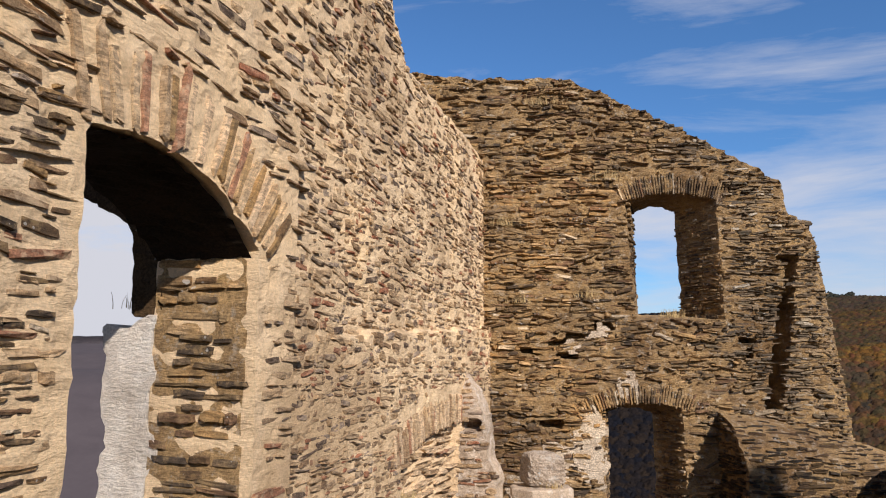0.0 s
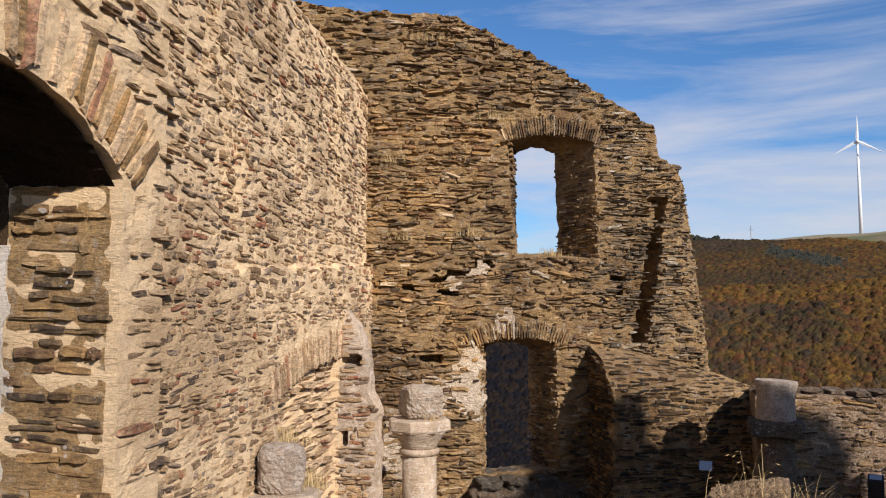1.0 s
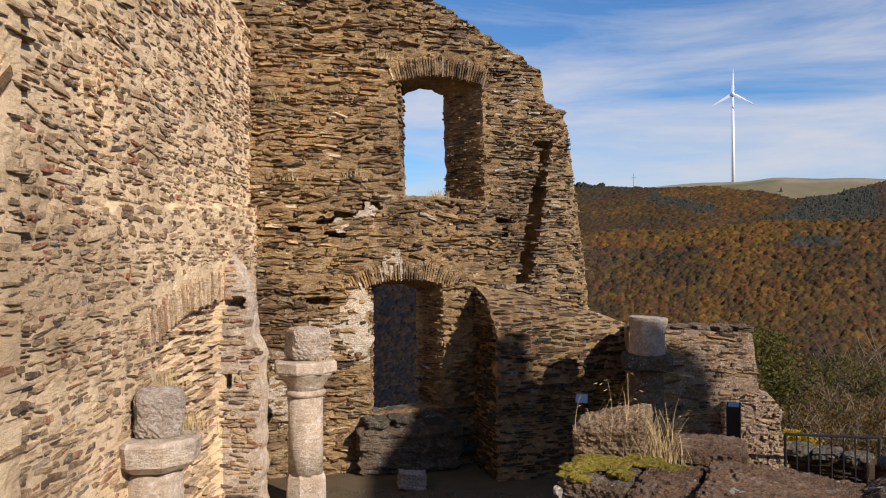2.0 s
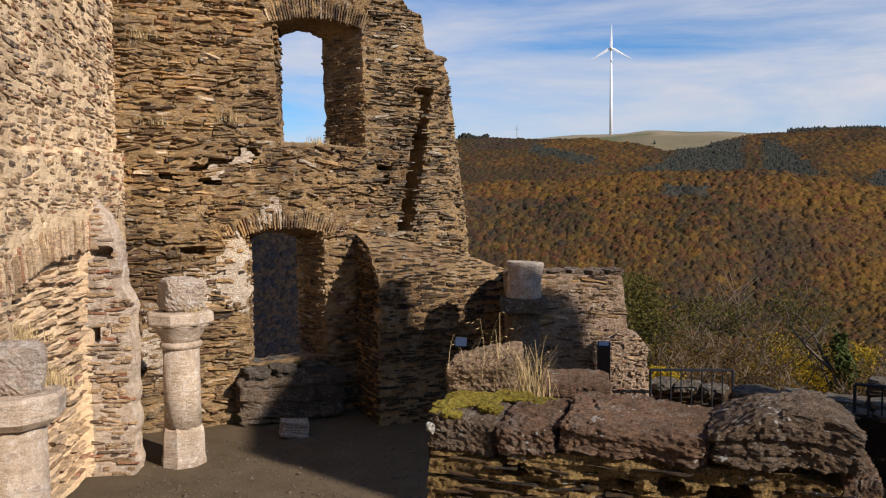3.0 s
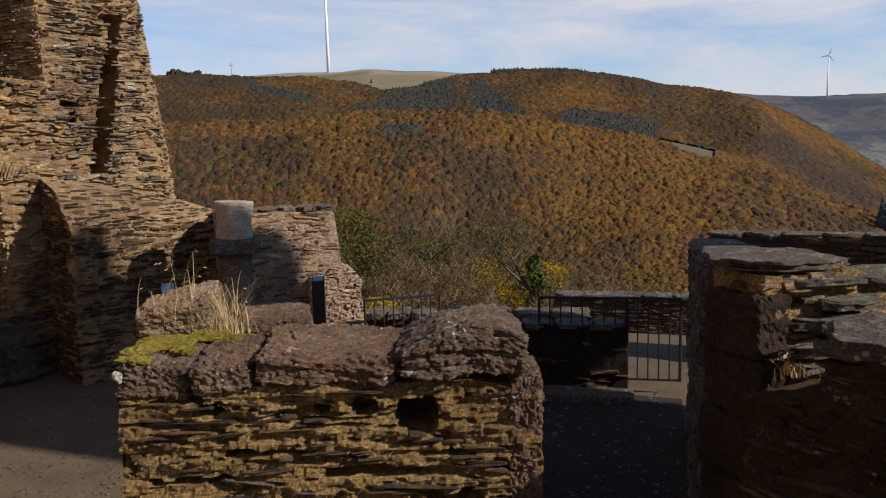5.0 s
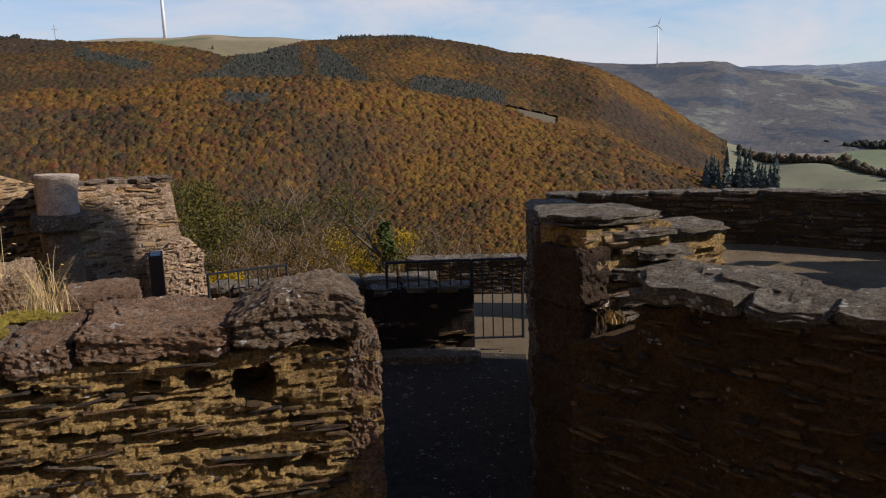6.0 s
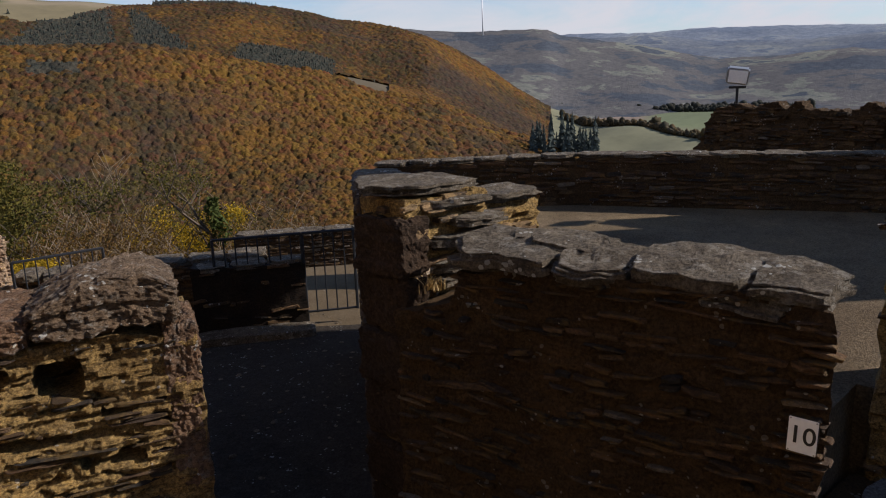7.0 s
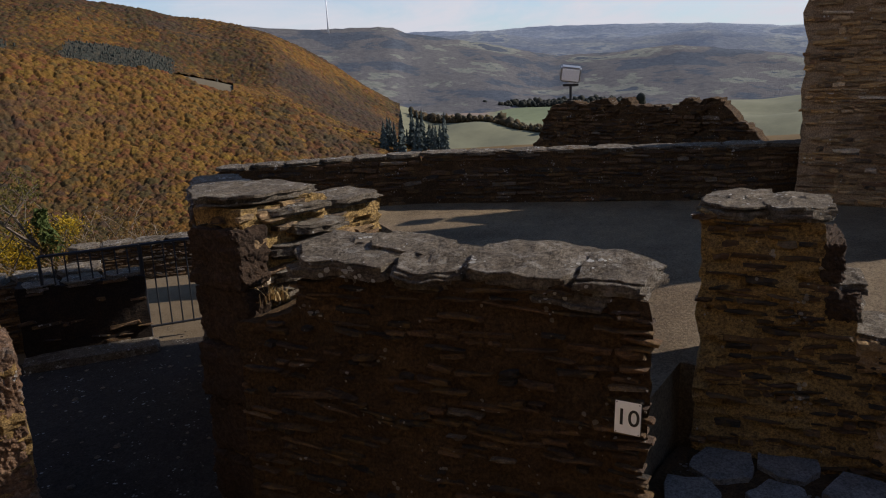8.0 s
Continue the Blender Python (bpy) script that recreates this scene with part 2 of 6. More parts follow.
TURBINE = plain_material("turbine_white", (0.72, 0.74, 0.76), 0.5, 0.0, 0.03, 0.1)


def see_through(nt, b, base, amount):
    """Light that shines through leaves."""
    t = nt.nodes.new("ShaderNodeBsdfTranslucent")
    x = nt.nodes.new("ShaderNodeMixShader")
    x.inputs[0].default_value = amount
    nt.links.new(base, t.inputs["Color"])
    nt.links.new(b.outputs[0], x.inputs[1])
    nt.links.new(t.outputs[0], x.inputs[2])
    nt.links.new(x.outputs[0], nt.nodes["Material Output"].inputs["Surface"])


def leaf_material(name, stops, patch=None, patch_scale=0.012):
    m, nt, b = material(name, 0.85, 0.0, 0.15)
    base = ramp(nt, nt.nodes.new("ShaderNodeNewGeometry").outputs["Random Per Island"], stops)
    if patch:
        f = ramp(nt, tex(nt, patch_scale, 4, 0.6), [(0.45, (0, 0, 0)), (0.6, (1, 1, 1))])
        base = mixed(nt, mixed(nt, 0.6, (0, 0, 0), f), base, patch)
    nt.links.new(base, b.inputs["Base Color"])
    see_through(nt, b, base, 0.25)
    return m, nt, b


# ---- geometry helpers ----
def mesh_of(name, verts, faces, mat, smooth=False):
    me = bpy.data.meshes.new(name)
    me.from_pydata(verts, [], faces)
    me.materials.append(mat)
    if smooth:
        me.polygons.foreach_set("use_smooth", [True] * len(me.polygons))
    me.update()
    return me


def big_mesh(name, verts, quads, tris, mat, smooth=False):
    """A mesh from arrays of points, quads and triangles."""
    quads = np.asarray(quads, np.int32).reshape(-1, 4)
    tris = np.asarray(tris, np.int32).reshape(-1, 3)
    me = bpy.data.meshes.new(name)
    me.vertices.add(len(verts))
    me.vertices.foreach_set("co", np.asarray(verts, np.float32).ravel())
    me.loops.add(quads.size + tris.size)
    me.loops.foreach_set("vertex_index", np.concatenate([quads.ravel(), tris.ravel()]))
    me.polygons.add(len(quads) + len(tris))
    me.polygons.foreach_set("loop_start", np.concatenate([np.arange(len(quads)) * 4, quads.size + np.arange(len(tris)) * 3]).astype(np.int32))
    me.materials.append(mat)
    me.update(calc_edges=True)
    me.validate()
    me.polygons.foreach_set("use_smooth", np.full(len(me.polygons), smooth))
    return me


def thing(name, label, category, kind="", group="", me=None):
    return tagged(new(name, me), label, category, group, kind)


def child(name, me, parent, label="", kind="", at=None):
    ob = new(name, me)
    ob.parent = parent
    if at is not None:
        ob.matrix_basis = at
    if label or kind:
        tagged(ob, label, "", "", kind)
    return ob


def part(name, bm, mat, parent, label="", smooth=False):
    me = bpy.data.meshes.new(name)
    bm.to_mesh(me)
    bm.free()
    me.materials.append(mat)
    if smooth:
        me.polygons.foreach_set("use_smooth", [True] * len(me.polygons))
    return child(name, me, parent, label)


def vnoise(p, scale, seed=0.0):
    return np.array([noise.noise(Vector((a * scale + seed, b * scale - seed, seed * 1.7))) for a, b in p])


def strata(p, amount, seed=0.0):
    """Relief of thin bedded masonry: long low lumps, with deep cracks between the courses."""
    out = np.empty(len(p))
    for i, (a, b) in enumerate(p):
        n1 = noise.noise(Vector((a * 2.3 + seed, b * 12 - seed, seed)))
        n2 = noise.noise(Vector((a * 6.0 - seed, b * 31 + seed, seed + 5)))
        c = abs(noise.noise(Vector((a * 1.5 + seed, b * 8.5, seed + 9))))
        out[i] = 0.6 * n1 + 0.5 * n2 + max(0.0, 1 - c / 0.06) * 1.3
    return out * amount


def poly_sdf(pts, poly):
    """Signed distance of points to a polygon, negative inside."""
    pts, poly = np.asarray(pts, float), np.asarray(poly, float)
    d = np.full(len(pts), 1e9)
    inside = np.zeros(len(pts), bool)
    for a, b in zip(poly, np.roll(poly, -1, 0)):
        e, w = b - a, pts - a
        t = np.clip((w @ e) / max(e @ e, 1e-9), 0, 1)
        d = np.minimum(d, np.hypot(*(w - t[:, None] * e).T))
        c = (a[1] <= pts[:, 1]) != (b[1] <= pts[:, 1])
        with np.errstate(divide="ignore", invalid="ignore"):
            x = a[0] + (pts[:, 1] - a[1]) * e[0] / (e[1] if e[1] else 1e-9)
        inside ^= c & (pts[:, 0] < x)
    return np.where(inside, -d, d)


class Face:
    """An upright wall face: s runs along it, z up, depth goes into the wall."""

    def __init__(self, o, a, flip=False):
        self.o, self.a = np.array(o, float), np.array(a, float) / np.hypot(*a)
        self.n = np.array([self.a[1], -self.a[0]]) * (-1 if flip else 1)

    def place(self, s, z, d=0.0):
        s, z, d = np.broadcast_arrays(np.asarray(s, float), np.asarray(z, float), np.asarray(d, float))
        xy = self.o + s[..., None] * self.a - d[..., None] * self.n
        return np.concatenate([xy, z[..., None]], -1)


def between(p, q, flip=False):
    return Face(p, np.subtract(q, p), flip)


class Masonry:
    """A wall's shape on its face: an outline, openings, recesses and the noise of its edges."""

    def __init__(self, face, outline, holes=(), thick=0.8, recess=None, ragged=0.05, seed=1.0, splay=(), bedding=0.0, grit=0.0):
        self.face, self.outline, self.holes, self.thick = face, np.array(outline, float), [np.array(h, float) for h in holes], thick
        self.recess, self.ragged, self.seed, self.splay, self.bedding, self.grit = recess, ragged, seed, splay, bedding, grit

    def sdf(self, p):
        p = np.asarray(p, float)
        v = poly_sdf(p, self.outline) + self.ragged * vnoise(p, 3.1, self.seed) + 0.5 * self.ragged * vnoise(p, 9.0, self.seed + 3)
        for h in self.holes:
            v = np.maximum(v, -poly_sdf(p, h) + 0.35 * self.ragged * vnoise(p, 6.0, self.seed + 5))
        return v

    def depth(self, p):
        p = np.asarray(p, float)
        return self.recess(p) if self.recess else np.zeros(len(p))

    def sheet(self, name, mat, cell=0.08):
        lo, hi = self.outline.min(0) - cell, self.outline.max(0) + cell
        ns, nz = int((hi[0] - lo[0]) / cell) + 1, int((hi[1] - lo[1]) / cell) + 1
        gs, gz = np.meshgrid(lo[0] + np.arange(ns + 1) * cell, lo[1] + np.arange(nz + 1) * cell, indexing="ij")
        p = np.stack([gs.ravel(), gz.ravel()], -1)
        v = self.sdf(p)
        vv = v.reshape(ns + 1, nz + 1)
        keep = (vv[:-1, :-1] + vv[1:, :-1] + vv[:-1, 1:] + vv[1:, 1:]) < 0
        g = np.stack(np.gradient(vv, cell), -1).reshape(-1, 2)
        near = np.abs(v) < 0.8 * cell
        step = np.clip(v / np.maximum((g * g).sum(-1), 0.3), -0.6 * cell, 0.6 * cell)
        q = p - np.where(near[:, None], g * step[:, None], 0)
        d = self.depth(q) + 0.022 * vnoise(q, 5.0, self.seed + 8) + 0.01 * vnoise(q, 15.0, self.seed + 9)
        if self.bedding:
            d = d + strata(q, self.bedding, self.seed)
        if self.grit:
            d = d + self.grit * (vnoise(q, 19.0, self.seed + 2) + 0.8 * vnoise(q, 41.0, self.seed + 4))
        back = q.copy()
        for (l, r, b, t), (l2, r2, b2, t2) in self.splay:
            out = np.maximum.reduce([l - q[:, 0], q[:, 0] - r, b - q[:, 1], q[:, 1] - t, np.zeros(len(q))])
            w = np.clip(1 - out / 0.7, 0, 1)
            back[:, 0] += w * (l2 - l + np.clip((q[:, 0] - l) / (r - l), 0, 1) * (r2 - r - l2 + l))
            back[:, 1] += w * (b2 - b + np.clip((q[:, 1] - b) / (t - b), 0, 1) * (t2 - t - b2 + b))
        n = len(p)
        layers = [self.face.place(q[:, 0], q[:, 1], d)]
        for k in (1 / 3, 2 / 3, 1.0):
            m = q + (back - q) * k
            wob = 0.02 * vnoise(m, 6.0, self.seed + 11 + k) if k < 1 else 0
            layers.append(self.face.place(m[:, 0] + wob, m[:, 1], d * (1 - k) + self.thick * k))
        verts = np.concatenate(layers)
        idx = np.arange(n).reshape(ns + 1, nz + 1)
        a, b, c, e = idx[:-1, :-1][keep], idx[1:, :-1][keep], idx[1:, 1:][keep], idx[:-1, 1:][keep]
        quads = [np.stack([a, b, c, e], -1), np.stack([e, c, b, a], -1) + 3 * n]
        pad = np.pad(keep, 1)
        for off, u, w in (((0, -1), (0, 0), (1, 0)), ((1, 0), (1, 0), (1, 1)), ((0, 1), (1, 1), (0, 1)), ((-1, 0), (0, 1), (0, 0))):
            i, j = np.nonzero(keep & ~pad[1 + off[0]:1 + off[0] + ns, 1 + off[1]:1 + off[1] + nz])
            x, y = idx[i + u[0], j + u[1]], idx[i + w[0], j + w[1]]
            for k in range(3):
                quads.append(np.stack([x + k * n, x + (k + 1) * n, y + (k + 1) * n, y + k * n], -1))
        quads = np.concatenate(quads)
        used, inv = np.unique(quads, return_inverse=True)
        return big_mesh(name, verts[used], inv.reshape(-1, 4), [], mat)



def courses(shape, w, h, gap=0.012, skip=0.05, tilt=4.0, margin=0.0, region=None, seed=3):
    """Stones in rough courses over a shape: rows of s, z, width, height, tilt."""
    rng = np.random.default_rng(seed)
    lo, hi = shape.outline.min(0), shape.outline.max(0)
    out, z = [], lo[1]
    while z < hi[1]:
        hh = rng.uniform(*h)
        s = lo[0] - rng.uniform(0, w[1])
        while s < hi[0]:
            k = rng.random()
            ww = rng.uniform(*w) * (1.7 if k > 0.93 else 0.55 if k < 0.18 else 1)
            f = rng.uniform(0.6, 1.0) if rng.random() < 0.5 else 1.0
            if rng.random() > skip:
                out.append((s + ww / 2, z + hh / 2 + rng.uniform(-0.25, 0.25) * hh, ww - gap, hh * f - gap, rng.normal(0, tilt)))
            s += ww
        z += hh
    out = np.array(out)
    c, hw = out[:, :2], out[:, 2] / 2
    ok = shape.sdf(c) < -margin - 0.15 * out[:, 3]
    for k in (-1, 1):
        ok &= shape.sdf(c + np.stack([k * hw * 0.8, 0 * hw], -1)) < -margin + 0.03
        ok &= (shape.sdf(c + np.stack([k * hw, 0 * hw], -1)) < -0.01) | (hw < 0.14)
    if region is not None:
        ok &= region(c)
    return out[ok]


def stone_verts(n, rng):
    """n face stones of size 1: angular blocks with broken corners, three rings of eight points and a middle one."""
    x0 = np.array([0.5, 0.17, -0.17, -0.5, -0.5, -0.17, 0.17, 0.5])
    y0 = np.array([0.40, 0.5, 0.5, 0.40, -0.40, -0.5, -0.5, -0.40])
    x = x0 * rng.uniform(0.84, 1.06, (n, 8)) + rng.normal(0, 0.03, (n, 8))
    y = y0 * rng.uniform(0.62, 1.10, (n, 8)) + rng.normal(0, 0.05, (n, 1))
    inner = rng.uniform(0.80, 0.97, (n, 8))
    lift = rng.uniform(0.45, 1.2, (n, 8))
    ring = [np.stack([x, y, np.full_like(x, -1.2)], -1), np.stack([x, y, rng.uniform(0.25, 0.9, (n, 8))], -1), np.stack([x * inner, y * inner, lift], -1)]
    mid = np.stack([rng.normal(0, 0.1, n), rng.normal(0, 0.1, n), rng.uniform(0.75, 1.2, n)], -1)[:, None]
    return np.concatenate([*ring, mid], 1)


STONE_QUADS = np.array([(k * 8 + i, k * 8 + (i + 1) % 8, k * 8 + 8 + (i + 1) % 8, k * 8 + 8 + i) for k in range(2) for i in range(8)])
STONE_TRIS = np.array([(16 + i, 16 + (i + 1) % 8, 24) for i in range(8)])


def stone_axes(face, rows, proud, d):
    t = np.radians(rows[:, 4])
    right = np.concatenate([np.broadcast_to(face.a, (len(rows), 2)), np.zeros((len(rows), 1))], -1)
    up = np.broadcast_to([0.0, 0.0, 1.0], (len(rows), 3))
    ax = right * np.cos(t)[:, None] + up * np.sin(t)[:, None]
    ay = up * np.cos(t)[:, None] - right * np.sin(t)[:, None]
    az = np.broadcast_to([*face.n, 0.0], (len(rows), 3)) * np.asarray(proud)[:, None]
    return face.place(rows[:, 0], rows[:, 1], d), ax * rows[:, 2:3], ay * rows[:, 3:4], az


SINGLE = {}


def lay(parent, shape, rows, key, proud=(0.02, 0.05), near=None, most=300, seed=5, name="stone", sink=0.0):
    """Stones on a wall: those of the stretch 'near' as single pieces, the rest joined."""
    if not len(rows):
        return
    rng = np.random.default_rng(seed)
    o, ax, ay, az = stone_axes(shape.face, rows, rng.uniform(*proud, len(rows)), shape.depth(rows[:, :2]) + sink)
    pick = np.zeros(len(rows), bool)
    if near is not None:
        got = np.nonzero((rows[:, 0] > near[0]) & (rows[:, 0] < near[1]) & (rows[:, 1] > near[2]) & (rows[:, 1] < near[3]))[0]
        pick[got[:most]] = True
    if key not in SINGLE:
        SINGLE[key] = []
        for v in stone_verts(14, np.random.default_rng(len(SINGLE) + 40)):
            SINGLE[key].append(big_mesh("stone", v, STONE_QUADS, STONE_TRIS, KINDS[key, True]))
    for i in np.nonzero(pick)[0]:
        m = Matrix(((ax[i, 0], ay[i, 0], az[i, 0], o[i, 0]), (ax[i, 1], ay[i, 1], az[i, 1], o[i, 1]), (ax[i, 2], ay[i, 2], az[i, 2], o[i, 2]), (0, 0, 0, 1)))
        child(name, SINGLE[key][int(rng.integers(14))], parent, at=m)
    rest = np.nonzero(~pick)[0]
    if len(rest):
        v = stone_verts(len(rest), rng)
        w = o[rest][:, None] + v[..., :1] * ax[rest][:, None] + v[..., 1:2] * ay[rest][:, None] + v[..., 2:] * az[rest][:, None]
        shift = (np.arange(len(rest)) * 25)[:, None, None]
        me = big_mesh("rubble", w.reshape(-1, 3), STONE_QUADS[None] + shift, STONE_TRIS[None] + shift, KINDS[key, False])
        child("rubble", me, parent, kind="stuff")


def arch_rows(cs, cz, r_in, r_out, a0, a1, n, seed=2):
    """Voussoirs: long stones that stand on the curve, angles in degrees from +s."""
    rng = np.random.default_rng(seed)
    out = []
    for k in range(n):
        a = a0 + (a1 - a0) * (k + 0.5) / n
        f = rng.uniform(0.75, 1.0)
        rm = r_in + (r_out - r_in) * f / 2
        wide = abs(radians(a1 - a0)) / n * rm
        out.append((cs + rm * math.cos(radians(a)), cz + rm * math.sin(radians(a)), (r_out - r_in) * f, wide * rng.uniform(0.6, 0.95), a))
    return np.array(out)


def arc(cs, cz, r, a0, a1, n=14):
    return [(cs + r * math.cos(radians(a0 + (a1 - a0) * k / n)), cz + r * math.sin(radians(a0 + (a1 - a0) * k / n))) for k in range(n + 1)]


def rock_mesh(name, size, mat, seed=0, rough=0.12, square=8.0, cuts=6, strata=0.0):
    """A squared, broken block: a box with worn edges, lumps, chips and bedding steps."""
    bm = bmesh.new()
    bmesh.ops.create_cube(bm, size=2.0)
    bmesh.ops.subdivide_edges(bm, edges=bm.edges[:], cuts=cuts, use_grid_fill=True)
    rng = random.Random(seed)
    off = Vector((rng.uniform(-50, 50), rng.uniform(-50, 50), rng.uniform(-50, 50)))
    m = min(size)
    steps = [rng.uniform(-1, 1) for _ in range(64)]
    for v in bm.verts:
        p = v.co
        n = (abs(p.x) ** square + abs(p.y) ** square + abs(p.z) ** square) ** (1 / square)
        q = p / n
        w = Vector((q.x * size[0] / 2, q.y * size[1] / 2, q.z * size[2] / 2))
        lump = noise.noise(w * 1.9 + off) + 0.55 * noise.noise(w * 5.3 + off)
        grit = (noise.noise(w * 31 + off) + 0.7 * noise.noise(w * 57 + off)) * 0.016
        chip = min(0.0, noise.noise(w * 9 + off) + 0.15) * 0.9 + 0.35 * noise.noise(w * 23 + off)
        step = steps[int((w.z + w.x * 0.08 + 3) / 0.045) % 64] * strata
        out = Vector((q.x, q.y, q.z * 0.6))
        v.co = w + out * (lump + chip * 0.5) * rough * m + Vector((q.x, q.y, 0)) * step * m + Vector(q) * grit
    me = bpy.data.meshes.new(name)
    bm.to_mesh(me)
    bm.free()
    me.materials.append(mat)
    me.polygons.foreach_set("use_smooth", [False] * len(me.polygons))
    return me


def slab_mesh(name, size, mat, seed=0, layers=5, n=45):
    """A slate slab: thin ragged layers that split apart at the edge."""
    rng = random.Random(seed)
    off = rng.uniform(-90, 90)
    v, f = [], []
    edges = sorted([0.0, 1.0] + [rng.uniform(0.12, 0.9) for _ in range(layers - 1)])
    m = 9
    corners = []
    for i in range(m):
        a = 2 * math.pi * (i + rng.uniform(-0.32, 0.32)) / m
        r = rng.uniform(0.90, 1.06) / (abs(math.cos(a)) ** 9 + abs(math.sin(a)) ** 9) ** (1 / 9)
        corners.append((r * math.cos(a), r * math.sin(a)))
    for k in range(layers):
        lo, hi = edges[k], edges[k + 1]
        sx, sy = rng.uniform(0.90, 1.03), rng.uniform(0.90, 1.03)
        dx, dy = rng.uniform(-0.03, 0.03) * size[0], rng.uniform(-0.03, 0.03) * size[1]
        own = [(x * rng.uniform(0.93, 1.03), y * rng.uniform(0.93, 1.03)) for x, y in corners]
        b0 = len(v)
        ring = []
        for i in range(n):
            u = i / n * m
            p, q, u = own[int(u) % m], own[(int(u) + 1) % m], u % 1
            x, y = p[0] * (1 - u) + q[0] * u, p[1] * (1 - u) + q[1] * u
            r = 1 + 0.05 * noise.noise(Vector((x * 6, y * 6 + off, k * 1.3))) + 0.05 * noise.noise(Vector((x * 17 + off, y * 17, k * 2.1)))
            ring.append((r * x * size[0] / 2 * sx + dx, r * y * size[1] / 2 * sy + dy))
        warp = lambda x, y: 0.22 * size[2] * noise.noise(Vector((x * 2.5 + off, y * 2.5, 1.0))) + 0.20 * size[2] * noise.noise(Vector((x * 9 + off, y * 9, 2.0)))
        for shrink, h in ((1.0, lo), (1.0, hi - 0.03), (0.985, hi), (0.6, hi), (0.25, hi)):
            v += [(x * shrink, y * shrink, (h - 0.5) * size[2] + warp(x * shrink, y * shrink) * (1 + 0.6 * (shrink < 0.9))) for x, y in ring]
        for q in range(4):
            f += [(b0 + q * n + i, b0 + q * n + (i + 1) % n, b0 + (q + 1) * n + (i + 1) % n, b0 + (q + 1) * n + i) for i in range(n)]
        f += [tuple(b0 + 4 * n + i for i in range(n)), tuple(b0 + n - 1 - i for i in range(n))]
    return mesh_of(name, v, f, mat)


def box_bm(size, at=(0, 0, 0), bevel=0.0, m=None):
    bm = bmesh.new()
    bmesh.ops.create_cube(bm, size=1.0)
    bmesh.ops.scale(bm, vec=size, verts=bm.verts)
    if bevel:
        bmesh.ops.bevel(bm, geom=bm.edges[:], offset=bevel, segments=2, affect="EDGES")
    bmesh.ops.translate(bm, vec=at, verts=bm.verts)
    if m is not None:
        bm.transform(m)
    return bm


def lathe_bm(profile, seg=24, wobble=0.0, seed=0):
    """A turned shape from (radius, height) pairs."""
    bm = bmesh.new()
    rng = random.Random(seed)
    rings = []
    for r, z in profile:
        rings.append([bm.verts.new(((r + rng.uniform(-wobble, wobble)) * math.cos(2 * math.pi * i / seg), (r + rng.uniform(-wobble, wobble)) * math.sin(2 * math.pi * i / seg), z)) for i in range(seg)])
    for a, b in zip(rings, rings[1:]):
        for i in range(seg):
            bm.faces.new((a[i], a[(i + 1) % seg], b[(i + 1) % seg], b[i]))
    bm.faces.new(rings[0][::-1])
    bm.faces.new(rings[-1])
    return bm


def rod_bm(p, q, r, seg=8):
    p, q = Vector(p), Vector(q)
    bm = bmesh.new()
    bmesh.ops.create_cone(bm, cap_ends=True, segments=seg, radius1=r, radius2=r, depth=(q - p).length)
    bm.transform(Matrix.Translation((p + q) / 2) @ (q - p).to_track_quat("Z", "Y").to_matrix().to_4x4())
    return bm


# ---- terrain ----
RIDGE_AZ = [-180, -100, -60, -45, -5, 6, 9.4, 14, 18.7, 23, 25.6, 27.5, 30, 33, 35.5, 38, 40, 42, 44, 46, 48.2, 50.2, 52, 54.4, 57, 70, 80, 110, 180]
RIDGE_UP = [1.0, 1.0, 1.5, 1.8, 4.0, 4.85, 4.92, 5.05, 5.12, 4.9, 4.72, 4.68, 4.66, 4.62, 4.15, 3.7, 3.2, 2.85, 2.55, 1.95, 0.75, -0.5, -1.8, -3.4, -4.0, -3.9, -3.9, -1.0, 1.0]
CREST_AZ = [-180, -60, -45, -5, 6, 10, 18, 22, 26, 29.4, 33, 36, 38, 39.7, 41.7, 43.6, 45.7, 47.6, 49, 51.5, 54, 57, 70, 110, 180]
CREST_UP = [-2.0, -1.0, 0.5, 1.8, 1.75, 1.75, 1.9, 1.78, 1.35, 0.95, 0.5, 0.07, -0.2, -0.75, -1.55, -2.05, -2.7, -3.5, -4.1, -5.2, -6.0, -6.4, -6.5, -4.0, -2.0]
EYE_Z = 3.7


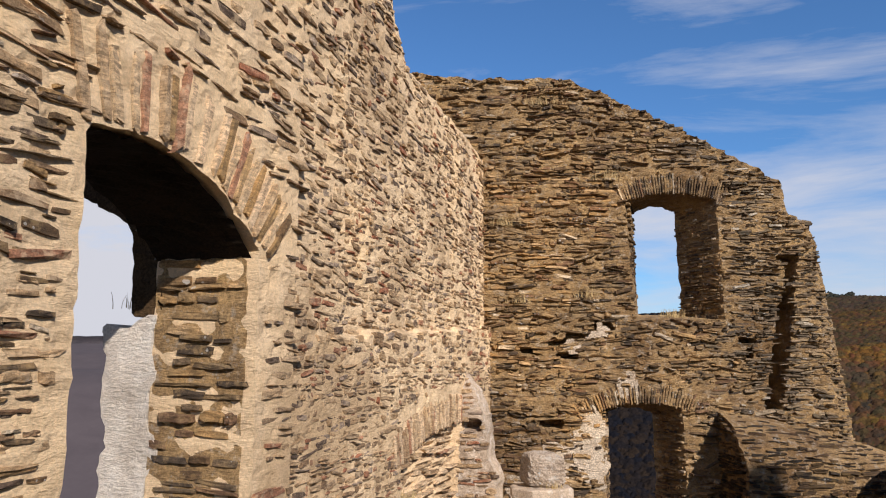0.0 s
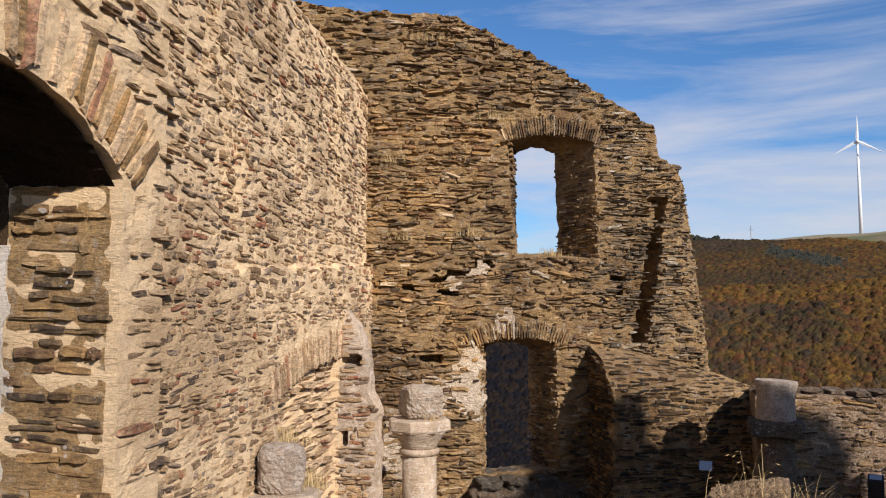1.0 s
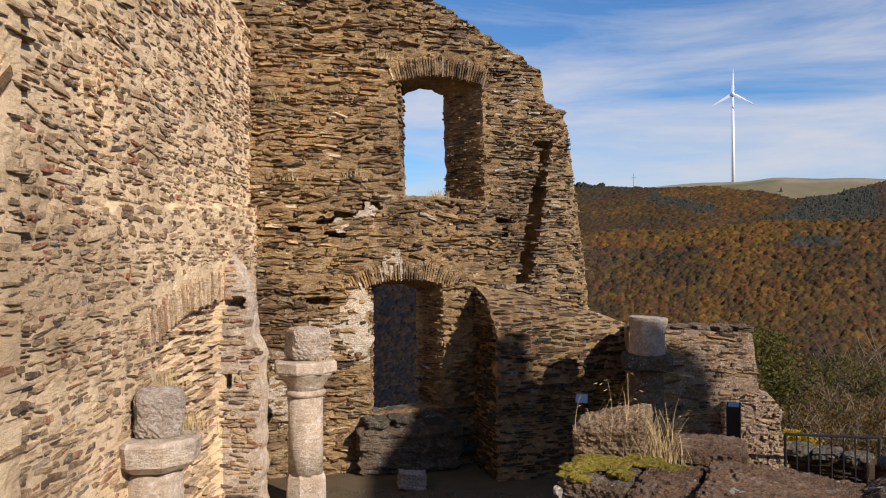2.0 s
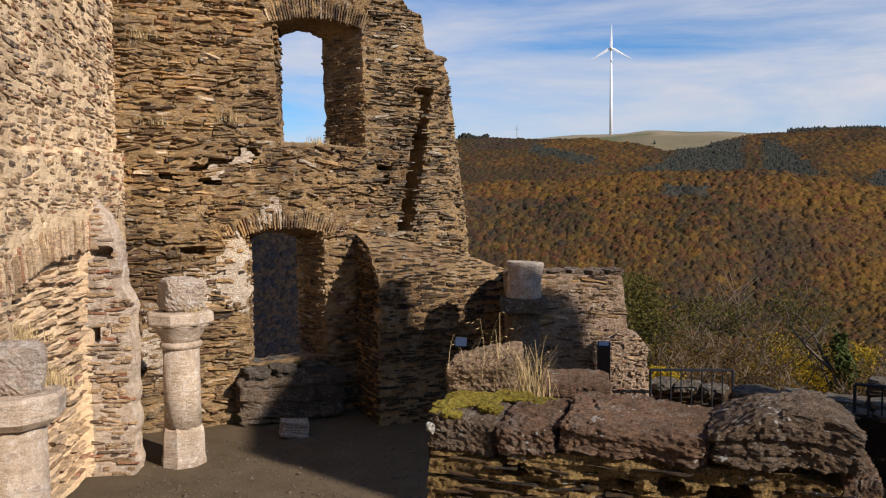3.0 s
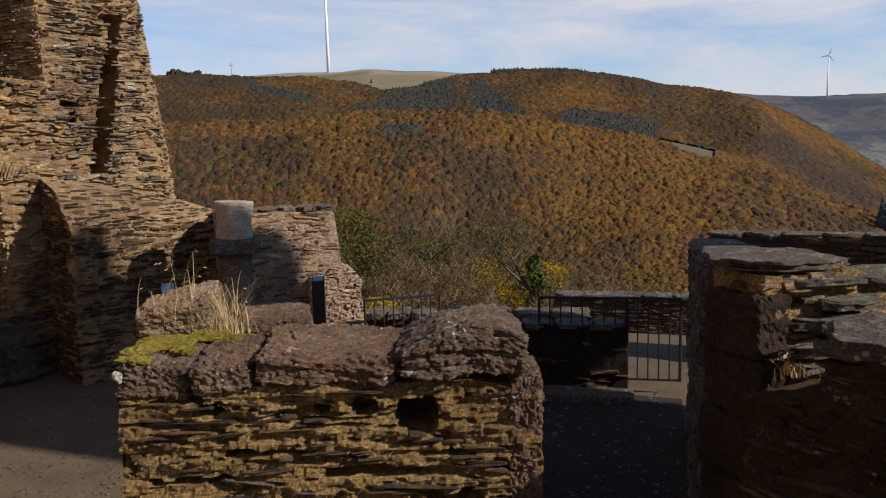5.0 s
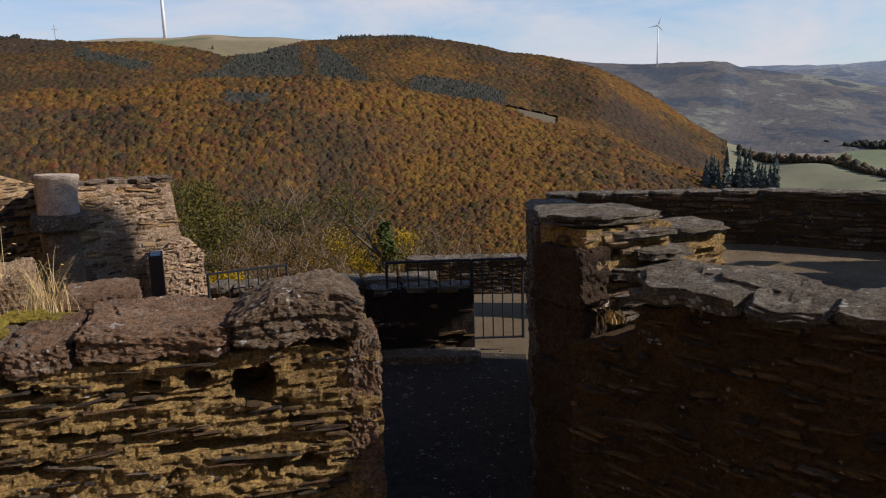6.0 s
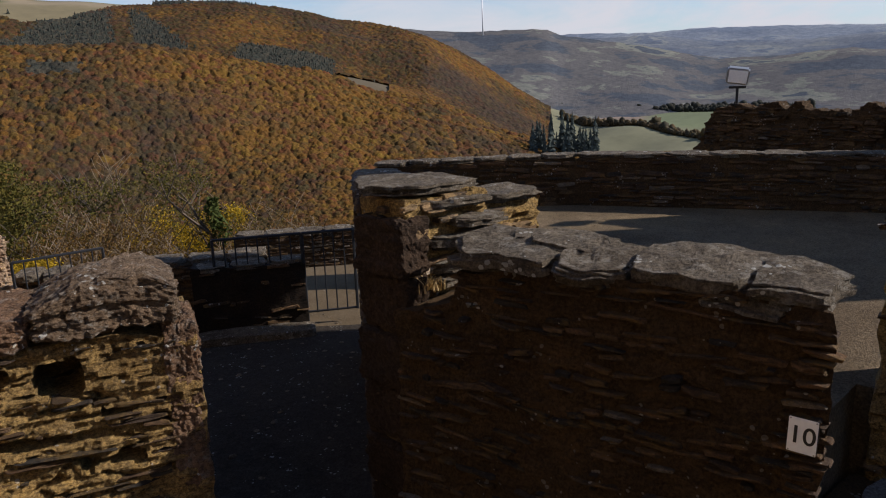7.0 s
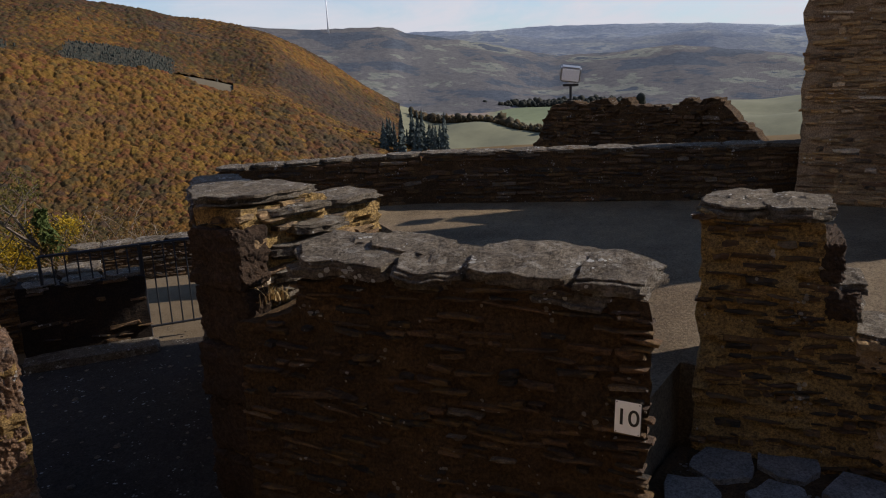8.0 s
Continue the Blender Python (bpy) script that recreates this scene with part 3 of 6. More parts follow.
def ground_height(r, az):
    """Height of the land at a distance and a bearing: the castle's spur, the valley, a wooded slope with two crests, far hills."""
    rr = np.array([0, 15.5, 19, 26, 40, 80, 150, 230, 300, 520, 610, 940, 1250, 4700], float)
    zero = 0 * az
    crest = EYE_Z + 520 * np.tan(np.radians(np.interp(az, CREST_AZ, CREST_UP)))
    ridge = EYE_Z + 940 * np.tan(np.radians(np.interp(az, RIDGE_AZ, RIDGE_UP)))
    foot = np.minimum(-58 + zero, crest - 12)
    zs = np.stack([zero, zero, zero - 1.2, zero - 5, zero - 14, zero - 33, zero - 52, foot - 4, foot, crest, crest * 0.9 + ridge * 0.1 - 24,
                   ridge, ridge - 8, ridge - 60], -1)
    k = np.clip(np.searchsorted(rr, r, side="right") - 1, 0, len(rr) - 2)
    f = np.clip((r - rr[k]) / (rr[k + 1] - rr[k]), 0, 1)
    f = f * f * (3 - 2 * f) * 0.5 + f * 0.5
    i = np.arange(len(r))
    z = zs[i, k] * (1 - f) + zs[i, k + 1] * f
    x, y = r * np.sin(np.radians(az)), r * np.cos(np.radians(az))
    rough = np.array([noise.noise(Vector((a * 0.006, b * 0.006, 3.0))) * 7 + noise.noise(Vector((a * 0.02, b * 0.02, 9.0))) * 2.2 for a, b in zip(x, y)])
    spur = np.array([noise.noise(Vector((a * 0.011, b * 0.011, 17.0))) * 15 for a, b in zip(x, y)]) * np.clip((az - 35) / 5, 0, 1) * np.clip((r - 540) / 60, 0, 1) * np.clip((900 - r) / 80, 0, 1)
    return z + spur + rough * np.clip((r - 30) / 200, 0, 1) * np.clip((r - 200) / 200, 0.2, 1)


# Open fields: bearings, distances and the colour of the crop. The last two paint haze and shade onto the valley sides.
FIELDS = [(7, 28, 780, 1300, (0.120, 0.118, 0.060)), (8, 21, 905, 945, (0.235, 0.195, 0.13)), (17, 28, 800, 880, (0.16, 0.135, 0.08)), (19, 28, 880, 920, (0.22, 0.18, 0.12)), (54.0, 90, 540, 1400, (0.150, 0.148, 0.095)),
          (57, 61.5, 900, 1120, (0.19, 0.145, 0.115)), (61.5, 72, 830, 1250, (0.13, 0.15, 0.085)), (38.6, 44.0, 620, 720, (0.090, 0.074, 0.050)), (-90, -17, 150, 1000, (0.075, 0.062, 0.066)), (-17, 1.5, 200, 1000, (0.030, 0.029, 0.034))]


def build_ground():
    rad = np.concatenate([np.linspace(0, 15, 8), [16.2, 17.5, 19, 22, 26, 32, 40], np.geomspace(50, 500, 34)[:-1], np.arange(500, 1300, 18), np.geomspace(1300, 4700, 14)])
    azs = np.concatenate([np.arange(-180, -60, 6), np.arange(-60, 95, 0.75), np.arange(95, 180, 6)])
    R, A = np.meshgrid(rad, azs, indexing="ij")
    z = ground_height(R.ravel(), A.ravel())
    v = np.stack([R.ravel() * np.sin(np.radians(A.ravel())), R.ravel() * np.cos(np.radians(A.ravel())), z], -1)
    n, m = len(rad), len(azs)
    i, j = np.meshgrid(np.arange(n - 1), np.arange(m), indexing="ij")
    k = (j + 1) % m
    q = np.stack([i * m + j, i * m + k, (i + 1) * m + k, (i + 1) * m + j], -1).reshape(-1, 4)
    mat, nt, b = material("land", 0.95, 0.0, 0.1)
    g = mixed(nt, ramp(nt, tex(nt, 1.6, 12, 0.72), [(0.36, (0, 0, 0)), (0.66, (1, 1, 1))]), (0.135, 0.110, 0.078), (0.066, 0.053, 0.038))
    peb = ramp(nt, tex(nt, 30, 7, 0.75), [(0.54, (0, 0, 0)), (0.60, (1, 1, 1))])
    g = mixed(nt, mixed(nt, 0.55, (0, 0, 0), peb), g, (0.22, 0.185, 0.145))
    wood = mixed(nt, tex(nt, 0.05, 8, 0.7), (0.095, 0.066, 0.028), (0.125, 0.076, 0.028))
    geo = nt.nodes.new("ShaderNodeNewGeometry")
    fld = nt.nodes.new("ShaderNodeAttribute")
    fld.attribute_name = "field"
    ln = nt.nodes.new("ShaderNodeVectorMath")
    ln.operation = "LENGTH"
    nt.links.new(geo.outputs["Position"], ln.inputs[0])
    dist = nt.nodes.new("ShaderNodeMath")
    dist.operation = "DIVIDE"
    nt.links.new(ln.outputs["Value"], dist.inputs[0])
    dist.inputs[1].default_value = 5000.0
    near = ramp(nt, dist.outputs[0], [(0.0032, (0, 0, 0)), (0.0042, (1, 1, 1))])
    turf = mixed(nt, 0.5, fld.outputs["Color"], ramp(nt, tex(nt, 0.06, 6, 0.7), [(0.3, (0.75, 0.75, 0.75)), (0.7, (1.25, 1.25, 1.2))]), "MULTIPLY")
    col = mixed(nt, near, g, mixed(nt, fld.outputs["Alpha"], wood, turf))
    nt.links.new(col, b.inputs["Base Color"])
    bumped(nt, b, tex(nt, 18, 9, 0.75), 0.6, 0.03)
    me = big_mesh("ground", v, q, [], mat, True)
    tone = np.zeros((len(v), 4), np.float32)
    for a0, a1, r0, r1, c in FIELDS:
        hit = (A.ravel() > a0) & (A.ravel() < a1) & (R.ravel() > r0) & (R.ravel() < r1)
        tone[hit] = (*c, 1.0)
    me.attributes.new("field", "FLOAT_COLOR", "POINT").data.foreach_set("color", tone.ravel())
    thing("ground", "trodden gravel courtyard, falling to a wooded valley", "ground", "structure", me=me)


build_ground()


# ---- woods ----
def icosphere(level):
    bm = bmesh.new()
    bmesh.ops.create_icosphere(bm, subdivisions=level, radius=1.0)
    v = np.array([tuple(p.co) for p in bm.verts])
    f = np.array([[p.index for p in q.verts] for q in bm.faces])
    bm.free()
    return v, f


def blob_field(at, size, height, seed, level=2, lump=0.33):
    """Many uneven crowns as arrays of points and triangles."""
    v0, f0 = icosphere(level)
    rng = np.random.default_rng(seed)
    n = len(at)
    kinds = []
    for k in range(24):
        off = Vector((k * 7.3, k * 3.1, 0))
        kinds.append(v0 * (1 + lump * np.array([noise.noise(Vector(p) * 1.9 + off) + 0.6 * noise.noise(Vector(p) * 4.3 + off) for p in v0]))[:, None])
    kinds = np.array(kinds)[rng.integers(24, size=n)]
    t = rng.uniform(0, 2 * np.pi, n)
    c, s = np.cos(t)[:, None], np.sin(t)[:, None]
    x, y = kinds[..., 0] * c - kinds[..., 1] * s, kinds[..., 0] * s + kinds[..., 1] * c
    p = np.stack([x * size[:, None], y * size[:, None], kinds[..., 2] * height[:, None]], -1) + at[:, None]
    return p.reshape(-1, 3), (f0[None] + (np.arange(n) * len(v0))[:, None, None]).reshape(-1, 3)


def in_field(az, r):
    """The open fields on the ridge and in the valley."""
    return ((r > np.interp(az, [7, 10, 14, 17.5, 20, 22.5, 25, 27], [915, 908, 885, 835, 800, 815, 880, 915])) & (az > 7.2) & (az < 27.8)) | ((r > np.interp(az, [54.5, 57], [560, 545])) & (az > 54.7)) | ((az > 39.4) & (az < 43.2) & (r > 640) & (r < 700))


def dark_stand(az, up, r):
    """Conifer plantations behind the nearer crest and along the ridge."""
    back = r > 545
    return (back & (az > 17.2) & (az < 25.0) & (up < np.interp(az, [17.2, 19.5, 21.0, 23.0, 25.0], [1.9, 2.6, 3.6, 4.05, 4.15])) & (up > 1.5)) \
        | (back & (az > 26.3) & (az < 29.6) & (up < np.interp(az, [26.3, 27.2, 29.6], [4.2, 4.0, 1.9]))) \
        | (back & (r < 760) & (az > 32.6) & (az < 39.4) & (up < np.interp(az, [32.6, 33.6, 36.5, 39.4], [1.3, 2.1, 2.0, 0.8]))) \
        | (back & (az > 10.6) & (az < 15.2) & (np.abs(up - np.interp(az, [10.6, 15.2], [3.9, 2.9])) < 0.32)) \
        | ((r > 915) & (az > 27.2) & (az < 30.2)) | ((r > 915) & (az > 31.0) & (az < 34.4)) | (~back & (az > 19.9) & (az < 22.9) & (up > 0.2) & (up < 1.0))


def crowns(u, v, seed, spread=(0.5, 1.12)):
    """Domes of jittered crowns over a plane: the height at each point and the crown that stands highest there."""
    rng = np.random.default_rng(seed)
    side = 512
    ju, jv, rad, lift = rng.random((side, side)), rng.random((side, side)), rng.uniform(*spread, (side, side)), rng.uniform(-0.35, 0.5, (side, side))
    best, who = np.full(u.shape, -1.0), np.zeros(u.shape, int)
    iu, iv = np.floor(u).astype(int), np.floor(v).astype(int)
    for du in (-1, 0, 1):
        for dv in (-1, 0, 1):
            a, b = (iu + du) % side, (iv + dv) % side
            d2 = ((u - iu - du - ju[a, b]) ** 2 + (v - iv - dv - jv[a, b]) ** 2) / rad[a, b] ** 2
            h = np.sqrt(np.clip(1 - d2, 0, 1)) * rad[a, b] + lift[a, b] * (d2 < 1)
            win = h > best
            best, who = np.where(win, h, best), np.where(win, a * side + b, who)
    return best, who


def build_woods():
    rng = np.random.default_rng(21)
    cell = 0.0063
    az = np.arange(radians(-13), radians(57), cell / 4.5)
    lr = np.arange(math.log(245.0), math.log(985.0), cell / 4.5)
    L, A = np.meshgrid(lr, az, indexing="ij")
    big, who = crowns(A / cell + 40, L / cell * 0.9, 3)
    small, who2 = crowns(A / cell * 2.7 + 90, L / cell * 2.7, 5)
    third, who3 = crowns(A / cell * 0.21 + 9, L / cell * 0.21, 8)
    R, D = np.exp(L), np.degrees(A)
    g = ground_height(R.ravel(), D.ravel()).reshape(R.shape)
    tiny, who4 = crowns(A / cell * 1.8 + 15, L / cell * 1.8, 13)
    behind = R > 548
    big, who = np.where(behind, tiny * 0.5, big), np.where(behind, who4, who)
    z = g + R * cell * (0.56 * big + 0.34 * small * np.where(behind, 0.4, 1.0) + rng.uniform(-0.10, 0.10, R.shape))
    up = np.degrees(np.arctan2(g - EYE_Z, R))
    luck = rng.random(512 * 512)
    stand = dark_stand(D + (luck[who] - 0.5) * 0.5, up + (luck[(who * 3 + 5) % luck.size] - 0.5) * 0.35, R)
    P = np.stack([R * np.sin(A), R * np.cos(A), z], -1).reshape(-1, 3)
    n, m = R.shape
    i, j = np.meshgrid(np.arange(n - 1), np.arange(m - 1), indexing="ij")
    quads = np.stack([i * m + j, i * m + j + 1, (i + 1) * m + j + 1, (i + 1) * m + j], -1)
    open_ = in_field(D, R)[:-1, :-1]
    for pick, name, label, gold, dull, patch in (
            (D[:-1, :-1] >= 1.5, "autumn_woods", "ochre and rust coloured autumn woods on the slope",
             [(0.0, (0.110, 0.066, 0.016)), (0.3, (0.116, 0.056, 0.015)), (0.5, (0.073, 0.050, 0.017)), (0.75, (0.092, 0.037, 0.017)), (1.0, (0.132, 0.082, 0.017))],
             [(0.0, (0.056, 0.041, 0.017)), (0.4, (0.038, 0.031, 0.017)), (0.7, (0.062, 0.032, 0.017)), (1.0, (0.030, 0.026, 0.020))], (0.038, 0.031, 0.029)),
            # Near-black tones paint the shade of this valley side into the woods.
            ((D[:-1, :-1] < -3) & (D[:-1, :-1] > -12.5), "bare_woods", "leafless woods on the valley side, its shade painted into their colour",
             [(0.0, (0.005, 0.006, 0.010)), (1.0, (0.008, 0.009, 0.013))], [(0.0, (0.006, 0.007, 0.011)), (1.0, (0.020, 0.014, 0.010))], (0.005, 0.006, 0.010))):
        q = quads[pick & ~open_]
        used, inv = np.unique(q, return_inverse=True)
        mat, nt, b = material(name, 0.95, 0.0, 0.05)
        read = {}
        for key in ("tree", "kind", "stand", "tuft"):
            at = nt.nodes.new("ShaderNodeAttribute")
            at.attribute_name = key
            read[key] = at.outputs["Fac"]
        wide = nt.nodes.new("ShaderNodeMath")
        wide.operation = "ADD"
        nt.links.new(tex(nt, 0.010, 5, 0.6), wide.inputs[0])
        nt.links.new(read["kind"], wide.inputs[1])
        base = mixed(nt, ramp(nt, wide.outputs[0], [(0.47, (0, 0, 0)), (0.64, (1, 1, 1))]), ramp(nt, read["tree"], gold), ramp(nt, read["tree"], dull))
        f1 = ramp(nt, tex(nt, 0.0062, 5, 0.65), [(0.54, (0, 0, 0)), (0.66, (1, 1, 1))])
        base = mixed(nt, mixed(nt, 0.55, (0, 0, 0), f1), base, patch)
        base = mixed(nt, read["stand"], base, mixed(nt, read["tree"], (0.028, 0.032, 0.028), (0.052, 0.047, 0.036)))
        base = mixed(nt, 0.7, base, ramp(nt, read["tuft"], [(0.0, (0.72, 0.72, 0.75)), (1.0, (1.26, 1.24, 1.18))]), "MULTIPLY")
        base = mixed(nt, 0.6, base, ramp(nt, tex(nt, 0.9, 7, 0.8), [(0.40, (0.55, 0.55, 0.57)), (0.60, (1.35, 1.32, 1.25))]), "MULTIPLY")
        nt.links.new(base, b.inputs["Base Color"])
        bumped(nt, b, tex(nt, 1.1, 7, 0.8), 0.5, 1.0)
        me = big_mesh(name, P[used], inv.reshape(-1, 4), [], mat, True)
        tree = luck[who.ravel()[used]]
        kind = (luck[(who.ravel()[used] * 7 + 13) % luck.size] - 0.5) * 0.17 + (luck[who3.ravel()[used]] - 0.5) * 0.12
        # Duller mix paints haze behind the crest and shade on the lower slope.
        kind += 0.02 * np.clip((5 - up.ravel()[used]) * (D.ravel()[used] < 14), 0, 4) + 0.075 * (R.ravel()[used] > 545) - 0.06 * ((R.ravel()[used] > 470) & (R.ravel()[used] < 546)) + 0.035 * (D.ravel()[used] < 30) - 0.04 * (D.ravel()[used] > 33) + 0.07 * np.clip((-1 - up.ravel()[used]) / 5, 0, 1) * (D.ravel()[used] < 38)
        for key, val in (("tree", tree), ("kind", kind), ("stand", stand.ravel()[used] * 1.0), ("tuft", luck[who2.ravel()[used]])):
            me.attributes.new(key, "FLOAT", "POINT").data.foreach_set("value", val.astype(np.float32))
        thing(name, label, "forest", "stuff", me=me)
    # Conifers: slim cones with ragged skirts.
    v0, f0 = [], []
    for t in range(3):
        z0, z1, w = t * 0.28, t * 0.28 + 0.5, 0.30 - t * 0.08
        b0 = len(v0)
        v0 += [(w * (1 + 0.25 * (k % 2)) * math.cos(k * math.pi / 4), w * (1 + 0.25 * (k % 2)) * math.sin(k * math.pi / 4), z0) for k in range(8)] + [(0, 0, z1)]
        f0 += [(b0 + k, b0 + (k + 1) % 8, b0 + 8) for k in range(8)]
    v0, f0 = np.array(v0), np.array(f0)
    k = np.nonzero((stand & ~in_field(D, R)).ravel() & (rng.random(R.size) < 0.09) | (rng.random(R.size) < 0.0003) & (R.ravel() < 850) & (D.ravel() > 2))[0]
    far = R.ravel()[k]
    tall = far * 0.0052 * rng.uniform(0.6, 1.1, len(k))
    pts = v0[None] * tall[:, None, None] * np.array([1.2, 1.2, 1.0]) + np.stack([P[k, 0], P[k, 1], g.ravel()[k]], -1)[:, None]
    m2 = leaf_material("conifer_needles", [(0.0, (0.032, 0.040, 0.034)), (0.7, (0.046, 0.050, 0.040)), (1.0, (0.075, 0.060, 0.042))])[0]
    thing("conifer_stands", "dark green conifer stands among the autumn woods", "forest", "stuff",
          me=big_mesh("conifer_stands", pts.reshape(-1, 3), [], (f0[None] + (np.arange(len(k)) * len(v0))[:, None, None]).reshape(-1, 3), m2))


build_woods()

# ---- walls of the ruin ----
WEST = Face((-3.03, 0.0), (-0.0748, 0.9972))
NORTH = Face((-4.05, 13.5), (0.944, 0.33))
ARCH_C, ARCH_R = (3.75, 3.31), 2.1
NICHE_C, NICHE_R = (11.2, -6.7), 9.95


def west_recess(p):
    s, z = p[:, 0], p[:, 1]
    ledge = 4.35 + (s - 7.1) * 0.064
    d = np.where((s > 6.9) & (z > ledge), 0.10, 0.0) - 0.05 * (s < 5.75)
    in_niche = (s > 8.68) & (s < 11.45) & (np.hypot(s - NICHE_C[0], z - NICHE_C[1]) < NICHE_R)
    d = np.where(in_niche, 0.15 + 0.05 * np.sin(z * 47 + 2 * np.sin(s * 3)), d)
    return d


west = Masonry(WEST, [(-5, -0.3), (14.2, -0.3), (14.2, 7.8), (12, 7.9), (9.15, 7.92), (8.75, 8.25), (8.45, 8.6), (8.25, 9.4), (5, 10.4), (-5, 10.4)],
               [[(5.12, 1.0), *arc(*ARCH_C, ARCH_R, 49.3, 105.2), (3.2, 1.0)]], 0.86, west_recess, 0.06, 1.0, (), 0.014)
wall_west = thing("wall_west", "tall rubble wall in cream mortar with a segmental arch opening", "wall", "structure", me=west.sheet("wall_west", MORTAR_PALE, 0.06))
near_arch = lambda c: (np.hypot(c[:, 0] - ARCH_C[0], c[:, 1] - ARCH_C[1]) > 2.68) | (c[:, 1] < 4.95) | (c[:, 0] > 5.75) | (c[:, 0] < 3.15)
niche_far = lambda c: np.hypot(c[:, 0] - NICHE_C[0], c[:, 1] - NICHE_C[1])
off_niche = lambda c: ((niche_far(c) > 10.5) | (c[:, 0] < 8.6)) & (c[:, 0] < 14)
lay(wall_west, west, courses(west, (0.14, 0.50), (0.05, 0.125), 0.034, 0.22, 4, 0.02, lambda c: near_arch(c) & (c[:, 0] < 5.8), 11), "pale", (0.016, 0.045), (2.4, 5.8, 2.8, 5.6), 300, 12, "stone", 0.014)
lay(wall_west, west, courses(west, (0.07, 0.32), (0.034, 0.105), 0.018, 0.12, 6, 0.02, lambda c: (c[:, 0] > 5.8) & off_niche(c), 13), "pale", (0.012, 0.040), None, 0, 14, "stone", 0.013)
lay(wall_west, west, courses(west, (0.12, 0.34), (0.04, 0.10), 0.03, 0.45, 5, 0.0, lambda c: (c[:, 0] < 3.05) & (c[:, 0] > 1.2), 12), "brown", (0.006, 0.03), None, 0, 20)
ring_stones = arch_rows(*ARCH_C, 2.12, 2.70, 46, 107, 27, 4)
lay(wall_west, west, ring_stones[[0, 2, 5, 7, 10, 17]], "brown", (0.015, 0.04), (0, 9, 0, 9), 40, 15, "voussoir")
lay(wall_west, west, ring_stones[[1, 3, 4, 6, 8, 9, 11, 13, 15, 16, 18, 20, 21, 23, 24, 26]], "cream", (0.015, 0.04), (0, 9, 0, 9), 40, 19, "voussoir")
lay(wall_west, west, arch_rows(*NICHE_C, 9.95, 10.38, 88.5, 106, 44, 6), "cream", (0.01, 0.04), (0, 14, 0, 9), 60, 16, "voussoir")
lay(wall_west, west, courses(west, (0.2, 0.6), (0.05, 0.10), 0.02, 0.12, 3, 0.0, lambda c: (niche_far(c) < 9.9) & (c[:, 0] > 8.72) & (c[:, 0] < 11.4) & (c[:, 1] > 0.2), 19), "cream", (0.03, 0.07), None, 0, 22)
jamb = Masonry(between((-3.41, 5.12), (-4.27, 5.06), True), [(0.02, 1.0), (0.84, 1.0), (0.84, 4.9), (0.02, 4.9)], (), 0.1, None, 0.0, 2.0)
jamb.face.n = np.array([0.0, -1.0])
child("cheek", Masonry(jamb.face, [(0.05, 1.0), (0.85, 1.0), (0.85, 4.88), (0.05, 4.88)], (), 0.02, lambda p: np.full(len(p), -0.02), 0.02, 2.5).sheet("cheek", MORTAR_BROWN, 0.06), wall_west, "brown mortar cheek of the arch")
lay(wall_west, Masonry(jamb.face, jamb.outline, (), 0.1, lambda p: np.full(len(p), -0.02), 0.0, 2.0), courses(jamb, (0.16, 0.42), (0.05, 0.12), 0.014, 0.05, 3, 0.0, None, 17), "brown", (0.015, 0.05), (0, 1, 1, 5), 150, 18)
# A near-black lining paints the shade on the underside of the arch.
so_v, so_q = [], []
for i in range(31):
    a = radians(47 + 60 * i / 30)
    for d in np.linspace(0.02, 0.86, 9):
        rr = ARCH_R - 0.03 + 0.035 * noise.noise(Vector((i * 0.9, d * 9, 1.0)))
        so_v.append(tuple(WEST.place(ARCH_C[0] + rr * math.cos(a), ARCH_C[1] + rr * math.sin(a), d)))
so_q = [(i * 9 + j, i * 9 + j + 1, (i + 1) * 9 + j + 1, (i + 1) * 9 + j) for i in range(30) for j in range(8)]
child("soffit", big_mesh("soffit", so_v, so_q, [], SHADE_STONE), wall_west, "soffit of the arch, its shade painted as near-black stone")


def north_recess(p):
    s, z = p[:, 0], p[:, 1]
    d = np.zeros(len(p))
    edge = 5.94 + np.clip((6.76 - z) / 3.4, 0, 1) * 0.5
    d += np.clip(s - (edge - 0.38), 0, 0.4) * 0.9
    mid = np.interp(z, [3.35, 4.8, 5.8], [4.97, 5.24, 5.42])
    d = np.where((np.abs(s - mid) < 0.14 - 0.05 * (z > 5.2)) & (z > 3.3) & (z < 6.0), 0.86, d)
    for cs, cz, w, h in ((1.08, 3.07, 0.34, 0.15), (2.0, 4.77, 0.42, 0.16), (1.62, 4.62, 0.5, 0.09), (1.2, 4.5, 0.3, 0.12), (1.35, 4.28, 0.35, 0.1),
                         (5.35, 6.0, 0.35, 0.12), (4.55, 4.55, 0.3, 0.1), (4.6, 4.3, 0.14, 0.2), (0.7, 4.35, 0.3, 0.08)):
        wob = 0.06 * np.array([noise.noise(Vector((a * 6, b * 6, cs))) for a, b in p])
        d = np.where((np.abs(s - cs) + wob < w / 2) & (np.abs(z - cz) + wob * 0.6 < h / 2), 0.3, d)
    return d


